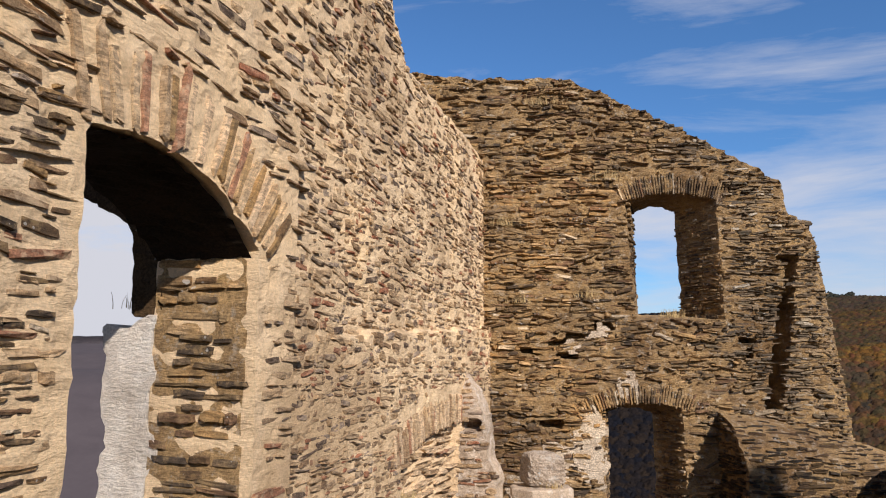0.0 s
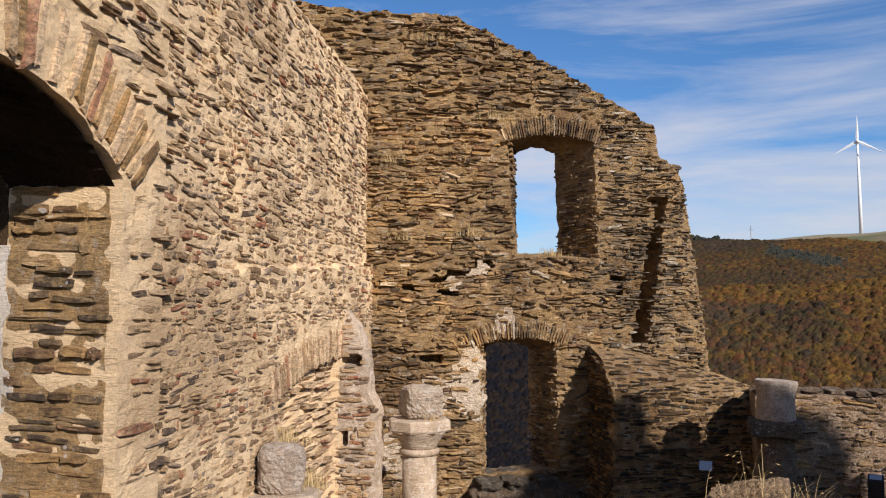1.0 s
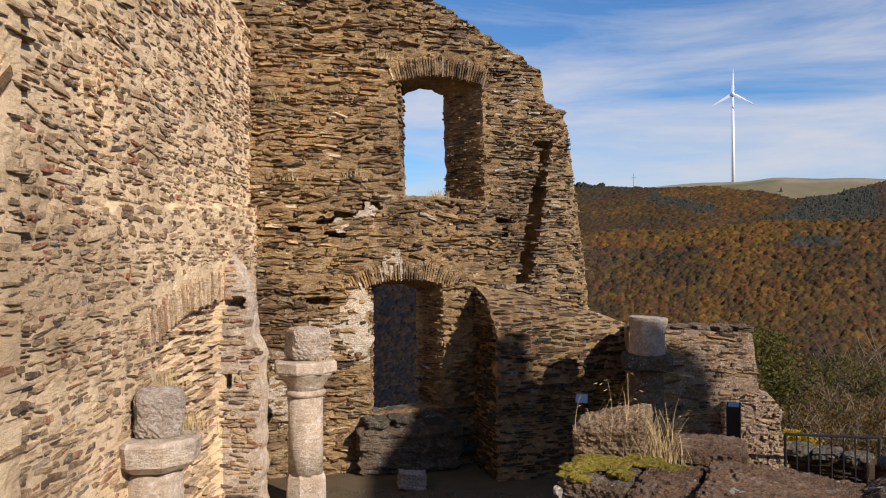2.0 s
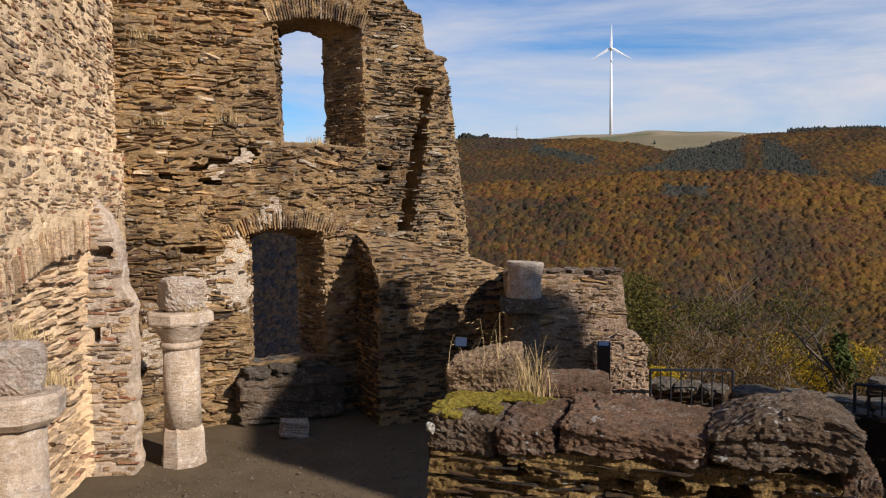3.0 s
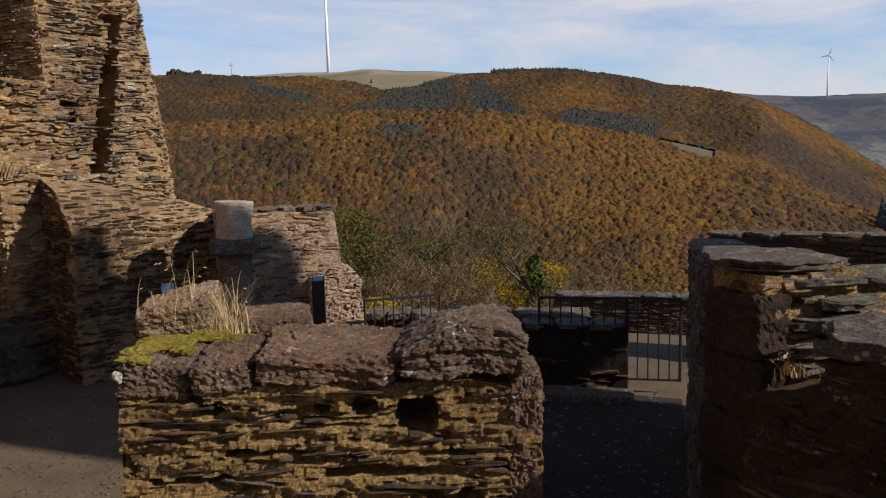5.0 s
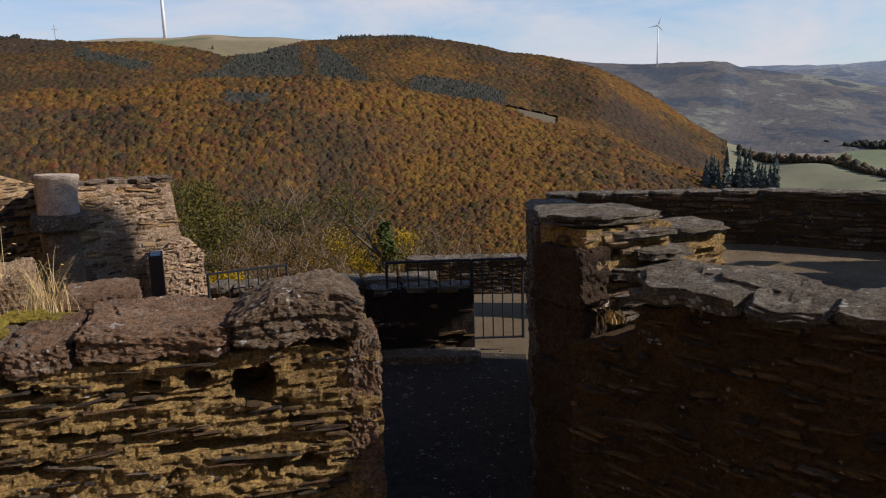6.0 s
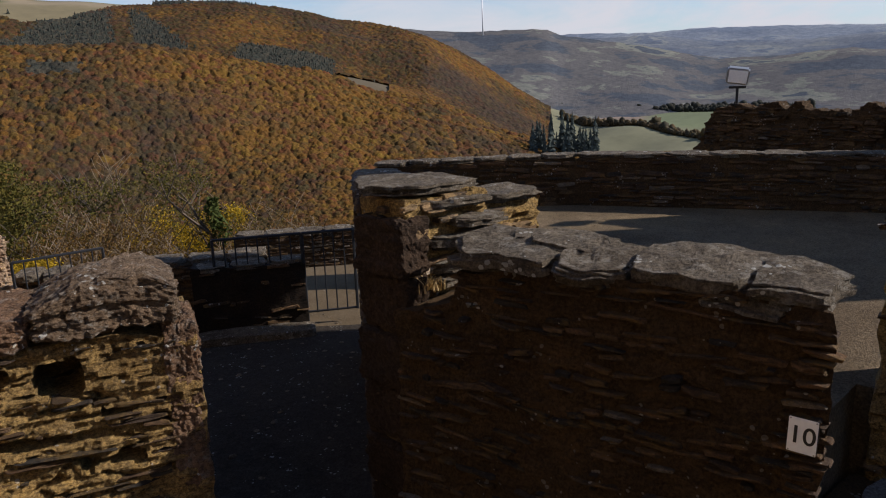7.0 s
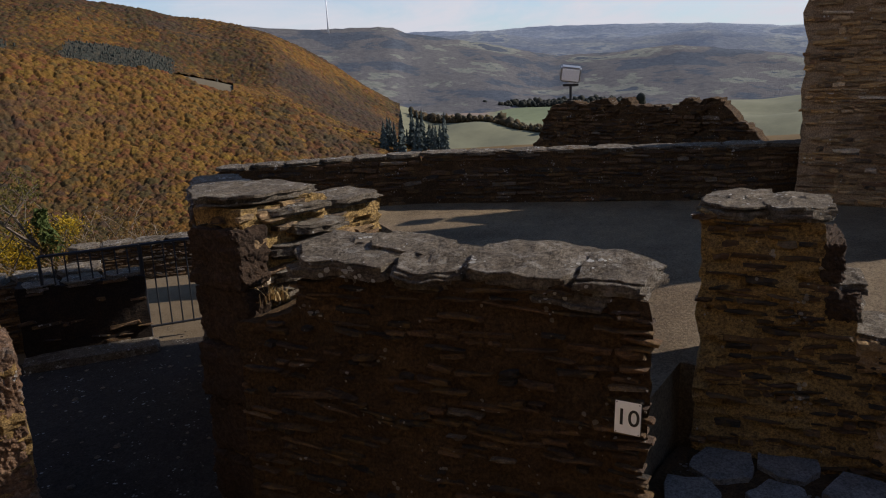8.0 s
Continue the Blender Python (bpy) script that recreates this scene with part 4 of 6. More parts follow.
north = Masonry(NORTH, [(-2.3, -0.3), (6.6, -0.3), (6.5, 2.6), (6.43, 3.39), (6.15, 5.57), (5.97, 6.74), (5.42, 6.80), (5.36, 7.40), (4.22, 8.07), (3.1, 8.67), (1.92, 9.22),
                        (1.6, 9.36), (1.33, 9.42), (-0.15, 9.42), (-1.31, 9.52), (-2.3, 9.6)],
                [[(2.62, 4.92), (4.2, 4.90), (4.15, 7.12), (3.7, 7.22), (3.3, 7.25), (2.9, 7.2), (2.48, 7.08)], [(2.02, 1.02), (3.39, 1.1), (3.36, 3.36), (2.9, 3.44), (2.4, 3.45), (1.96, 3.36)]],
                0.95, north_recess, 0.07, 3.0, (((2.55, 4.17, 4.91, 7.2), (2.84, 3.66, 5.06, 7.12)), ((1.99, 3.37, 1.05, 3.42), (2.2, 3.07, 0.95, 3.29))), 0.058)
wall_north = thing("wall_north", "weathered brown slate rubble wall with window and doorway, broken top", "wall", "structure", me=north.sheet("wall_north", MORTAR_BROWN, 0.045))
off_arches = lambda c: ~((np.abs(c[:, 0] - 3.3) < 1.0) & (c[:, 1] > 7.1) & (c[:, 1] < 7.68)) & ~((np.abs(c[:, 0] - 2.7) < 1.05) & (c[:, 1] > 3.38) & (c[:, 1] < 3.75))
grey_side = lambda c: c[:, 0] + 1.1 * vnoise(c, 1.3, 6.0) + 0.25 * (c[:, 1] - 5) > 4.1
lay(wall_north, north, courses(north, (0.07, 0.42), (0.024, 0.095), 0.004, 0.16, 7.0, 0.0, lambda c: off_arches(c) & ~grey_side(c), 23), "brown", (0.015, 0.10), (0.5, 2.0, 3.4, 5.2), 300, 24, "stone", 0.026)
lay(wall_north, north, courses(north, (0.07, 0.38), (0.022, 0.080), 0.004, 0.08, 6.0, 0.0, lambda c: off_arches(c) & grey_side(c), 27), "slate", (0.015, 0.09), (4.2, 5.3, 5.0, 7.6), 300, 28, "stone", 0.024)
lay(wall_north, north, arch_rows(3.33, 4.6, 2.6, 3.02, 69, 110, 40, 8), "brown", (0.005, 0.04), (0, 9, 0, 9), 60, 25, "voussoir")
lay(wall_north, north, arch_rows(2.68, 1.25, 2.18, 2.54, 64, 120, 44, 9), "brown", (0.005, 0.045), (0, 9, 0, 9), 60, 26, "voussoir")


def jamb_stones(parent, face, f_pt, b_pt, d_back, z0, z1, key, seed, out):
    """Courses on the cheek of an opening, from its front edge to its back edge."""
    p, q = face.place(f_pt, 0.0, 0.0)[:2], face.place(b_pt, 0.0, d_back)[:2]
    fc = between(p, q)
    if fc.n @ out < 0:
        fc.n = -fc.n
    m = Masonry(fc, [(0.03, z0), (np.hypot(*(q - p)) - 0.02, z0), (np.hypot(*(q - p)) - 0.02, z1), (0.03, z1)], (), 0.1, None, 0.0, 2.0)
    lay(parent, m, courses(m, (0.10, 0.3), (0.04, 0.09), 0.01, 0.08, 3, 0.0, None, seed), key, (0.02, 0.05), None, 0, seed + 1)


for s_f, s_b, z0, z1, sign in ((2.53, 2.84, 4.95, 7.1, 1), (4.19, 3.66, 4.95, 7.1, -1), (1.99, 2.2, 1.05, 3.35, 1), (3.37, 3.07, 1.05, 3.35, -1)):
    jamb_stones(wall_north, NORTH, s_f, s_b, 0.95, z0, z1, "brown", 60 + int(s_f * 10), NORTH.a * sign)

APRON = Face(NORTH.o + NORTH.n * 1.3, NORTH.a)


def apron_recess(p):
    """The broken head of the spur wall leans back to the wall behind in a curve."""
    top = np.interp(p[:, 0], [3.97, 5.1, 6.2, 7.0], [3.3, 3.16, 2.9, 2.65])
    return 1.28 * np.clip((p[:, 1] - 1.9) / (top - 1.9), 0, 1) ** 4


apron = Masonry(APRON, [(3.97, -0.3), (7.1, -0.3), (7.0, 2.45), (6.22, 2.80), (5.12, 3.12), (4.43, 3.26), (3.99, 3.3)], (), 1.3, apron_recess, 0.05, 5.0, (), 0.035)
wall_apron = thing("wall_apron", "brown rubble spur wall with a rounded broken head", "wall", "structure", me=apron.sheet("wall_apron", MORTAR_BROWN, 0.045))
# Dark stones deepen the shadow that falls across the spur.
lay(wall_apron, apron, courses(apron, (0.10, 0.36), (0.022, 0.08), 0.006, 0.22, 5, 0.0, None, 31), "dark", (0.02, 0.07), None, 0, 32, "stone", 0.024)
cheek_p, cheek_q = APRON.place(3.97, 0.0)[:2], APRON.place(3.97, 0.0, 1.3)[:2]
cheek_f = between(cheek_p, cheek_q)
if cheek_f.n @ APRON.a > 0:
    cheek_f.n = -cheek_f.n
cheek = Masonry(cheek_f, [(0.03, 0.0), (1.28, 0.0)] + [(1.28 * f ** 4, 1.88 + 1.36 * f) for f in (1.0, 0.92, 0.8, 0.65, 0.5, 0.3)] + [(0.03, 1.88)], (), 0.1, None, 0.0, 2.0)
# The unlit cheek gets its shade from dark stones too.
lay(wall_apron, cheek, courses(cheek, (0.10, 0.3), (0.04, 0.09), 0.01, 0.08, 3, 0.0, None, 91), "dark", (0.02, 0.05), None, 0, 92)

TOWER = between((2.35, 13.46), (4.33, 13.3))
tower = Masonry(TOWER, [(0, -0.4), (2.28, -0.4), (2.18, 0.6), (1.97, 2.58), (1.4, 2.6), (0.5, 2.62), (0, 2.6)], (), 1.3, None, 0.02, 6.0, (), 0.008, 0.014)
wall_tower = thing("wall_tower", "square stub of wall with a flat coping, half plastered", "wall", "structure", me=tower.sheet("wall_tower", MORTAR_PINK, 0.035))
lay(wall_tower, tower, courses(tower, (0.08, 0.30), (0.035, 0.09), 0.016, 0.40, 7, 0.02, None, 35), "brown", (0.01, 0.03), (0, 3, 0, 3), 150, 36)
butt = Masonry(between((3.80, 13.20), (4.64, 13.08)), [(0, -0.4), (1.02, -0.4), (0.96, 0.65), (0.90, 1.30), (0.80, 1.58), (0.45, 1.62), (0.3, 1.5), (0, 1.48)], (), 0.7, None, 0.07, 7.0, (), 0.035, 0.03)
wall_buttress = thing("wall_buttress", "rough sunlit buttress stub in pinkish mortar", "wall", "structure", me=butt.sheet("wall_buttress", MORTAR_PINK, 0.03))
lay(wall_buttress, butt, courses(butt, (0.06, 0.2), (0.03, 0.08), 0.014, 0.45, 12, 0.0, None, 37), "pale", (0.004, 0.025), None, 0, 38)

PARAPET = between((0.5, 5.0), (2.86, 3.95))


def parapet_recess(p):
    s, z = p[:, 0], p[:, 1]
    wob = 0.05 * np.array([noise.noise(Vector((a * 5, b * 5, 4.0))) for a, b in p])
    d = np.where((np.abs(s - 1.80) + 1.8 * wob < 0.11) & (np.abs(z - 2.15) + 1.6 * wob < 0.115), 0.35, 0.0)
    d = np.where((np.abs(s - 0.46) + wob < 0.06) & (np.abs(z - 2.3) + wob < 0.05), 0.2, d)
    for cs, cz, w, h in ((0.62, 2.20, 0.10, 0.03), (1.25, 2.18, 0.05, 0.03), (1.5, 2.2, 0.06, 0.03), (0.9, 1.92, 0.22, 0.02), (1.55, 1.78, 0.3, 0.025), (0.4, 1.75, 0.25, 0.025), (2.1, 1.9, 0.12, 0.03), (2.05, 1.6, 0.16, 0.03)):
        d = np.where((np.abs(s - cs) + 2 * wob < w) & (np.abs(z - cz) + 0.5 * wob < h), 0.16, d)
    return d


parapet = Masonry(PARAPET, [(0, -0.2), (2.56, -0.2), (2.56, 2.3), (1.9, 2.36), (1.2, 2.34), (0.5, 2.36), (0.02, 2.32)], (), 0.8, parapet_recess, 0.03, 9.0, (), 0.048, 0.016)
wall_parapet = thing("wall_parapet", "mossy low wall of thin slate courses under worn sandstone caps", "wall", "structure", me=parapet.sheet("wall_parapet", MORTAR_MOSS, 0.018))
lay(wall_parapet, parapet, courses(parapet, (0.07, 0.42), (0.012, 0.034), 0.004, 0.72, 4.0, 0.0, lambda c: (c[:, 1] > 1.0) & (c[:, 0] < 2.35), 41), "dark", (0.03, 0.075), (0, 2.4, 1.5, 2.4), 300, 42, "stone", 0.03)

# East, passage and terrace walls: shade put into dark stone and mortar.
WALL_B = between((4.05, 3.0), (4.23, 0.93))
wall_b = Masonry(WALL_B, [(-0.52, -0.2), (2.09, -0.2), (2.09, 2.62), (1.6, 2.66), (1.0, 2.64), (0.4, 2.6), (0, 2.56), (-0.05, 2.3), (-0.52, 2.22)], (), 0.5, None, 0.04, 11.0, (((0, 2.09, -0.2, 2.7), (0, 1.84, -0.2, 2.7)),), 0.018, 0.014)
wall_east = thing("wall_east", "brown slate wall darkened for its shade, overhanging slab coping", "wall", "structure", me=wall_b.sheet("wall_east", MORTAR_DARK, 0.03))
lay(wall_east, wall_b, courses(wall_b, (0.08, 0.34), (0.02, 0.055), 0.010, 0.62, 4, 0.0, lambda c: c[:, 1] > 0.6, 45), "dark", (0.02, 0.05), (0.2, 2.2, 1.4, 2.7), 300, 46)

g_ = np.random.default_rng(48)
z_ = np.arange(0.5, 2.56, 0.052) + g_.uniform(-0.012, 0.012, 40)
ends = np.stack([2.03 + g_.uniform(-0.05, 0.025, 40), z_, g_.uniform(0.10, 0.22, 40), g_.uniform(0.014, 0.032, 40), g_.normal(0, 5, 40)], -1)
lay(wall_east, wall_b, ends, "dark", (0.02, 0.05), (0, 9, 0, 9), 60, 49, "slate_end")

wall_a = Masonry(Face((4.12, 3.5), (1.0, -0.03)), [(0, -0.2), (1.55, -0.2), (1.57, 2.72), (0.82, 2.74), (0.78, 2.9), (0, 2.92)], (), 0.45, lambda p: 0.12 * (p[:, 0] > 0.8), 0.05, 12.0, (), 0.06, 0.02)
wall_corner = thing("wall_corner", "broken wall corner of stacked slate with ochre mortar", "wall", "structure", me=wall_a.sheet("wall_corner", MORTAR_MOSS, 0.03))
lay(wall_corner, wall_a, courses(wall_a, (0.16, 0.45), (0.045, 0.09), 0.014, 0.12, 3, 0.0, lambda c: c[:, 1] > 2.2, 47), "brown", (0.01, 0.07), (0, 2, 1.8, 3), 120, 48)
jamb_stones(wall_corner, wall_a.face, 0.0, 0.0, 0.45, 0.4, 2.9, "dark", 97, -wall_a.face.a)

PASS = between((4.15, 3.95), (7.24, 7.62), True)
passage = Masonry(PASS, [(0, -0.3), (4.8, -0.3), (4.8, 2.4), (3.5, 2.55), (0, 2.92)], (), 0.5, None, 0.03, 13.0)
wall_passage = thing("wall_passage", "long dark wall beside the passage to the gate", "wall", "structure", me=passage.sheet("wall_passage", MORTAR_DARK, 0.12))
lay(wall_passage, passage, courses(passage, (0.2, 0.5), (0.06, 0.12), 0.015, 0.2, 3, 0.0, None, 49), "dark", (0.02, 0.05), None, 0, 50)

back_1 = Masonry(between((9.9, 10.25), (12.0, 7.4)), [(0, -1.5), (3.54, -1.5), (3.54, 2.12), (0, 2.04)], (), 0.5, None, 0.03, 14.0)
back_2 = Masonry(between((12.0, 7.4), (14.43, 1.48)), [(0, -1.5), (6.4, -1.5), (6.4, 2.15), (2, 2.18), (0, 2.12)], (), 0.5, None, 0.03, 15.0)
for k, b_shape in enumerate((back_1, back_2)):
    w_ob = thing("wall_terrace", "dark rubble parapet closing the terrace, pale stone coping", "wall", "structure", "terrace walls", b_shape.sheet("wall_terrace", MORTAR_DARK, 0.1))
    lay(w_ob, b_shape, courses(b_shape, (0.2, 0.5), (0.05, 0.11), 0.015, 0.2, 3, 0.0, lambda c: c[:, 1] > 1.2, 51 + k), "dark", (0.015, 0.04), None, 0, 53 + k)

wall_c = Masonry(between((6.5, 1.27), (6.68, 0.3)), [(0, -0.3), (4.5, -0.3), (4.5, 1.2), (2.2, 1.25), (1.55, 1.3), (1.42, 1.62), (1.1, 1.68), (1.05, 2.0), (0.9, 2.05), (0.86, 2.54), (0, 2.57)], (), 0.7, None, 0.06, 16.0, (), 0.04)
wall_stepped = thing("wall_stepped", "broken stepped end of a rubble wall", "wall", "structure", me=wall_c.sheet("wall_stepped", MORTAR_MOSS, 0.04))
lay(wall_stepped, wall_c, courses(wall_c, (0.10, 0.36), (0.03, 0.08), 0.010, 0.25, 4, 0.0, None, 55), "dark", (0.02, 0.06), (0, 2.2, 1.2, 2.6), 150, 56, "stone", 0.02)

ruin = Masonry(between((17.2, 7.8), (16.3, 2.6)), [(0, -4), (5.3, -4), (5.22, 1.9), (4.95, 2.3), (4.6, 2.55), (4.2, 2.78), (3.8, 2.82), (3.4, 2.68), (3.0, 2.58), (2.4, 2.68), (0.9, 2.72), (0.5, 2.5), (0.2, 2.1), (0.0, 1.7)], (), 0.32, None, 0.16, 17.0, (), 0.05)
wall_ruin = thing("wall_ruin", "broken rubble wall stub beyond the terrace, moss on top", "wall", "structure", me=ruin.sheet("wall_ruin", MORTAR_DARK, 0.07))
lay(wall_ruin, ruin, courses(ruin, (0.15, 0.4), (0.05, 0.11), 0.015, 0.15, 4, 0.0, lambda c: c[:, 1] > 1.2, 57), "dark", (0.02, 0.07), None, 0, 58, "stone", 0.02)

# The keep: a tall wall and a lower rear part. Unseen tops, notch and hole are shaped for the shadows in the yard.
keep_1 = Masonry(between((14.0, 1.68), (14.0, -3.15)), [(0, -1), (4.83, -1), (4.83, 13.1), (3.6, 13.2), (2.4, 13.6), (1.32, 14.0), (1.22, 11.6), (0, 11.4)], (), 0.8, lambda p: 0.35 * (p[:, 0] > 1.28), 0.08, 18.0)
keep_2 = Masonry(between((15.45, 1.86), (15.45, -1.66)), [(0, -1), (3.5, -1), (3.5, 14.2), (2.7, 13.95), (2.4, 13.75), (2.0, 13.5), (1.7, 13.1), (1.42, 12.85), (0.98, 12.95), (0.6, 12.6), (0.40, 12.35), (0.16, 11.95), (0.03, 11.5)],
                 # Unseen hole, added to let sun onto the ground at the gate.
                 [[(0.12, 5.0), (1.1, 5.0), (1.1, 7.2), (0.6, 7.5), (0.12, 7.2)]], 0.4, None, 0.08, 19.0)
for k, k_shape in enumerate((keep_1, keep_2)):
    w_ob = thing("wall_keep", "tall brown slate wall of the keep, unseen top shaped for its shadow", "wall", "structure", "keep walls", k_shape.sheet("wall_keep", MORTAR_TAN, 0.14))
    if k == 0:
        lay(w_ob, k_shape, courses(k_shape, (0.15, 0.45), (0.05, 0.12), 0.012, 0.12, 3, 0.0, lambda c: (c[:, 1] > 1.2) & (c[:, 1] < 5) & (c[:, 0] < 2.2), 59), "brown", (0.02, 0.05), None, 0, 60)

# Terrace floor.
bm = bmesh.new()
ring = [(4.35, 3.7), (5.9, 4.2), (9.8, 6.4), (11.2, 8.4), (12.0, 7.5), (14.3, 1.9), (14.3, -7), (6.75, -7), (6.75, 1.45), (4.35, 1.45)]
top = [bm.verts.new((x, y, 1.3)) for x, y in ring]
low = [bm.verts.new((x, y, -0.5)) for x, y in ring]
bm.faces.new(top[::-1])
for i in range(len(ring)):
    bm.faces.new((top[i], top[(i + 1) % len(ring)], low[(i + 1) % len(ring)], low[i]))
bmesh.ops.recalc_face_normals(bm, faces=bm.faces[:])
me = bpy.data.meshes.new("terrace_floor")
bm.to_mesh(me)
bm.free()
me.materials.append(SANDY)
thing("terrace_floor", "sandy trodden terrace floor", "floor", "structure", me=me)

# Earth colour lowered to hold the shade of the passage.
EARTH = mortar_material("shade_dark_earth", (0.052, 0.043, 0.034), (0.034, 0.028, 0.023), (0.085, 0.075, 0.062), 0.35, 5.0, 0.4, 0.02)
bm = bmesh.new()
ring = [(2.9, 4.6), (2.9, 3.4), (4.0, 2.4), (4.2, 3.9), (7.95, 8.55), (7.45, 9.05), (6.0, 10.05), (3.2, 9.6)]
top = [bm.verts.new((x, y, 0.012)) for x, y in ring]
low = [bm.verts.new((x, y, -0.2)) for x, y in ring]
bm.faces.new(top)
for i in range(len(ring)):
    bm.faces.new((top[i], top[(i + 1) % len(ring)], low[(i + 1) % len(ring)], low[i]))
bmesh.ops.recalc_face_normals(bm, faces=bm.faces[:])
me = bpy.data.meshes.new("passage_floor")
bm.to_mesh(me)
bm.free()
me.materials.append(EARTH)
thing("passage_floor", "trodden earth floor of the passage, darkened for its shade", "floor", "structure", me=me)

for a, b, zt in (((4.75, 13.3), (5.8, 12.55), 0.66), ((5.25, 11.15), (7.3, 9.85), 1.0), ((11.0, 16.8), (13.9, 14.6), -0.25)):
    ln_ = math.hypot(b[0] - a[0], b[1] - a[1])
    shp = Masonry(between(a, b), [(0, -2.5), (ln_, -2.5), (ln_, zt), (0, zt)], (), 0.55, None, 0.03, 20.0 + a[0])
    w_ob = thing("wall_outer", "low dark slate wall along the drop", "wall", "structure", "outer low walls", shp.sheet("wall_outer", MORTAR_DARK, 0.1))
    lay(w_ob, shp, courses(shp, (0.15, 0.45), (0.04, 0.09), 0.012, 0.15, 3, 0.0, lambda c: c[:, 1] > -1.6, 63), "dark", (0.015, 0.04), None, 0, 64)


# ---- parts of the west side ----
pier = Masonry(Face((-3.98, 11.45), (1.0, 0.0)), [(0, -0.2), (0.62, -0.2), (0.62, 2.45), (0.52, 2.75), (0.42, 3.3), (0.30, 3.7), (0.12, 3.95), (0, 4.0)], (), 0.4,
               lambda p: 0.5 * np.clip((p[:, 1] - 3.5) / 0.6, 0, 1) ** 2 + 0.28 * ((np.abs(p[:, 0] - 0.22) < 0.17) & (np.abs(p[:, 1] - 3.2) < 0.09)) + 0.25 * ((np.abs(p[:, 0] - 0.10) < 0.08) & (np.abs(p[:, 1] - 2.02) < 0.1)), 0.05, 21.0)
wall_pier = thing("wall_pier", "rubble pier of the former vault with beam holes, patched plaster", "wall", "structure", me=pier.sheet("wall_pier", DRESSED, 0.05))
lay(wall_pier, pier, courses(pier, (0.08, 0.30), (0.04, 0.11), 0.014, 0.10, 5, 0.0, None, 71), "pale", (0.015, 0.04), (0, 1, 0, 4), 150, 72)
outer = Masonry(Face((-4.26, 5.04), (-1.0, 0.0), True), [(0, -2.0), (0.50, -2.0), (0.44, 2.6), (0.50, 3.2), (0.42, 3.6), (0.52, 3.95), (0.46, 4.1), (0.50, 4.36), (0.0, 4.45)], (), 1.6, None, 0.10, 23.0)
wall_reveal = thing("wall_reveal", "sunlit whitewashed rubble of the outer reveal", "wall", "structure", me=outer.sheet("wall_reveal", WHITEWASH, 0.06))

# Dark mortar puts the shade of this unlit remnant into its colour.
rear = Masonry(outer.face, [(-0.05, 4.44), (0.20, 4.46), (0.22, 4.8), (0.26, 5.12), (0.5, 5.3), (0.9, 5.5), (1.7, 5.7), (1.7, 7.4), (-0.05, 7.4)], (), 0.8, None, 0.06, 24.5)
child("rear_arch", rear.sheet("rear_arch", MORTAR_DARK, 0.06), wall_west, "remnant of the outer arch, darkened for its shade")


# ---- far hills ----
def hill_ridge(label, r, azs, ups, depth, colours, seed):
    """A long far hill: a crest line at a distance, with a slope towards the valley and patches of wood and field,
    tinted for haze.
    """
    rng = random.Random(seed)
    a = np.arange(azs[0], azs[-1] + 0.01, 0.5)
    up = np.interp(a, azs, ups)
    rows = []
    for k, f in enumerate(np.linspace(0, 1, 12)):
        rr = r - depth * (1 - f)
        crest = EYE_Z + r * np.tan(np.radians(up))
        z = -75 + (crest + 75) * (f ** 1.2) + np.array([noise.noise(Vector((t * 0.22, f * 3, seed))) for t in a]) * r * 0.006 * math.sin(math.pi * min(f, 0.9))
        rough = np.array([rng.uniform(-1, 1) for _ in a]) * r * 0.0006
        rows.append(np.stack([rr * np.sin(np.radians(a)), rr * np.cos(np.radians(a)), z + rough], -1))
    rows.append(rows[-1] * [1.03, 1.03, 1] - [0, 0, r * 0.06])
    v = np.concatenate(rows)
    n = len(a)
    q = [(k * n + i, k * n + i + 1, (k + 1) * n + i + 1, (k + 1) * n + i) for k in range(len(rows) - 1) for i in range(n - 1)]
    m, nt, b = material("far_hill", 1.0, 0.0, 0.0)
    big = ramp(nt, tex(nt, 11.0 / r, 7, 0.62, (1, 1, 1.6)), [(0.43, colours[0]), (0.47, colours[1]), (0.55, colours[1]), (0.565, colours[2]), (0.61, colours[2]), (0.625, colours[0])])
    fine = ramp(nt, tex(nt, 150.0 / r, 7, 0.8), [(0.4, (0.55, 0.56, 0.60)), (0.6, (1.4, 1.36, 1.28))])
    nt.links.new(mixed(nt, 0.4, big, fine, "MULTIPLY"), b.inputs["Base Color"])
    bumped(nt, b, tex(nt, 200.0 / r, 6, 0.8), 0.7, r * 0.004)
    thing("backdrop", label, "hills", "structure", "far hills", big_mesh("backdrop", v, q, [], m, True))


# Distance haze is mixed into these colours, more with each farther ridge.
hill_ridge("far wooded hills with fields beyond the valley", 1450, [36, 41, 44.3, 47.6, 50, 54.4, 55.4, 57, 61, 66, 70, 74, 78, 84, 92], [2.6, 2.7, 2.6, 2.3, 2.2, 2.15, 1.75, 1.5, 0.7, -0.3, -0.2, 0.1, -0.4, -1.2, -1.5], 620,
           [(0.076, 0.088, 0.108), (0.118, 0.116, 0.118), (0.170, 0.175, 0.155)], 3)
hill_ridge("blue wooded hills far off, haze mixed into the colour", 2400, [46, 52, 56, 61, 66, 71, 76, 80, 86, 92], [0.8, 1.2, 1.5, 1.35, 0.9, 0.7, 1.0, 0.5, -0.3, -0.5], 800,
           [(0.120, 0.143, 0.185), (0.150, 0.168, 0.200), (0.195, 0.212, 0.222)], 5)
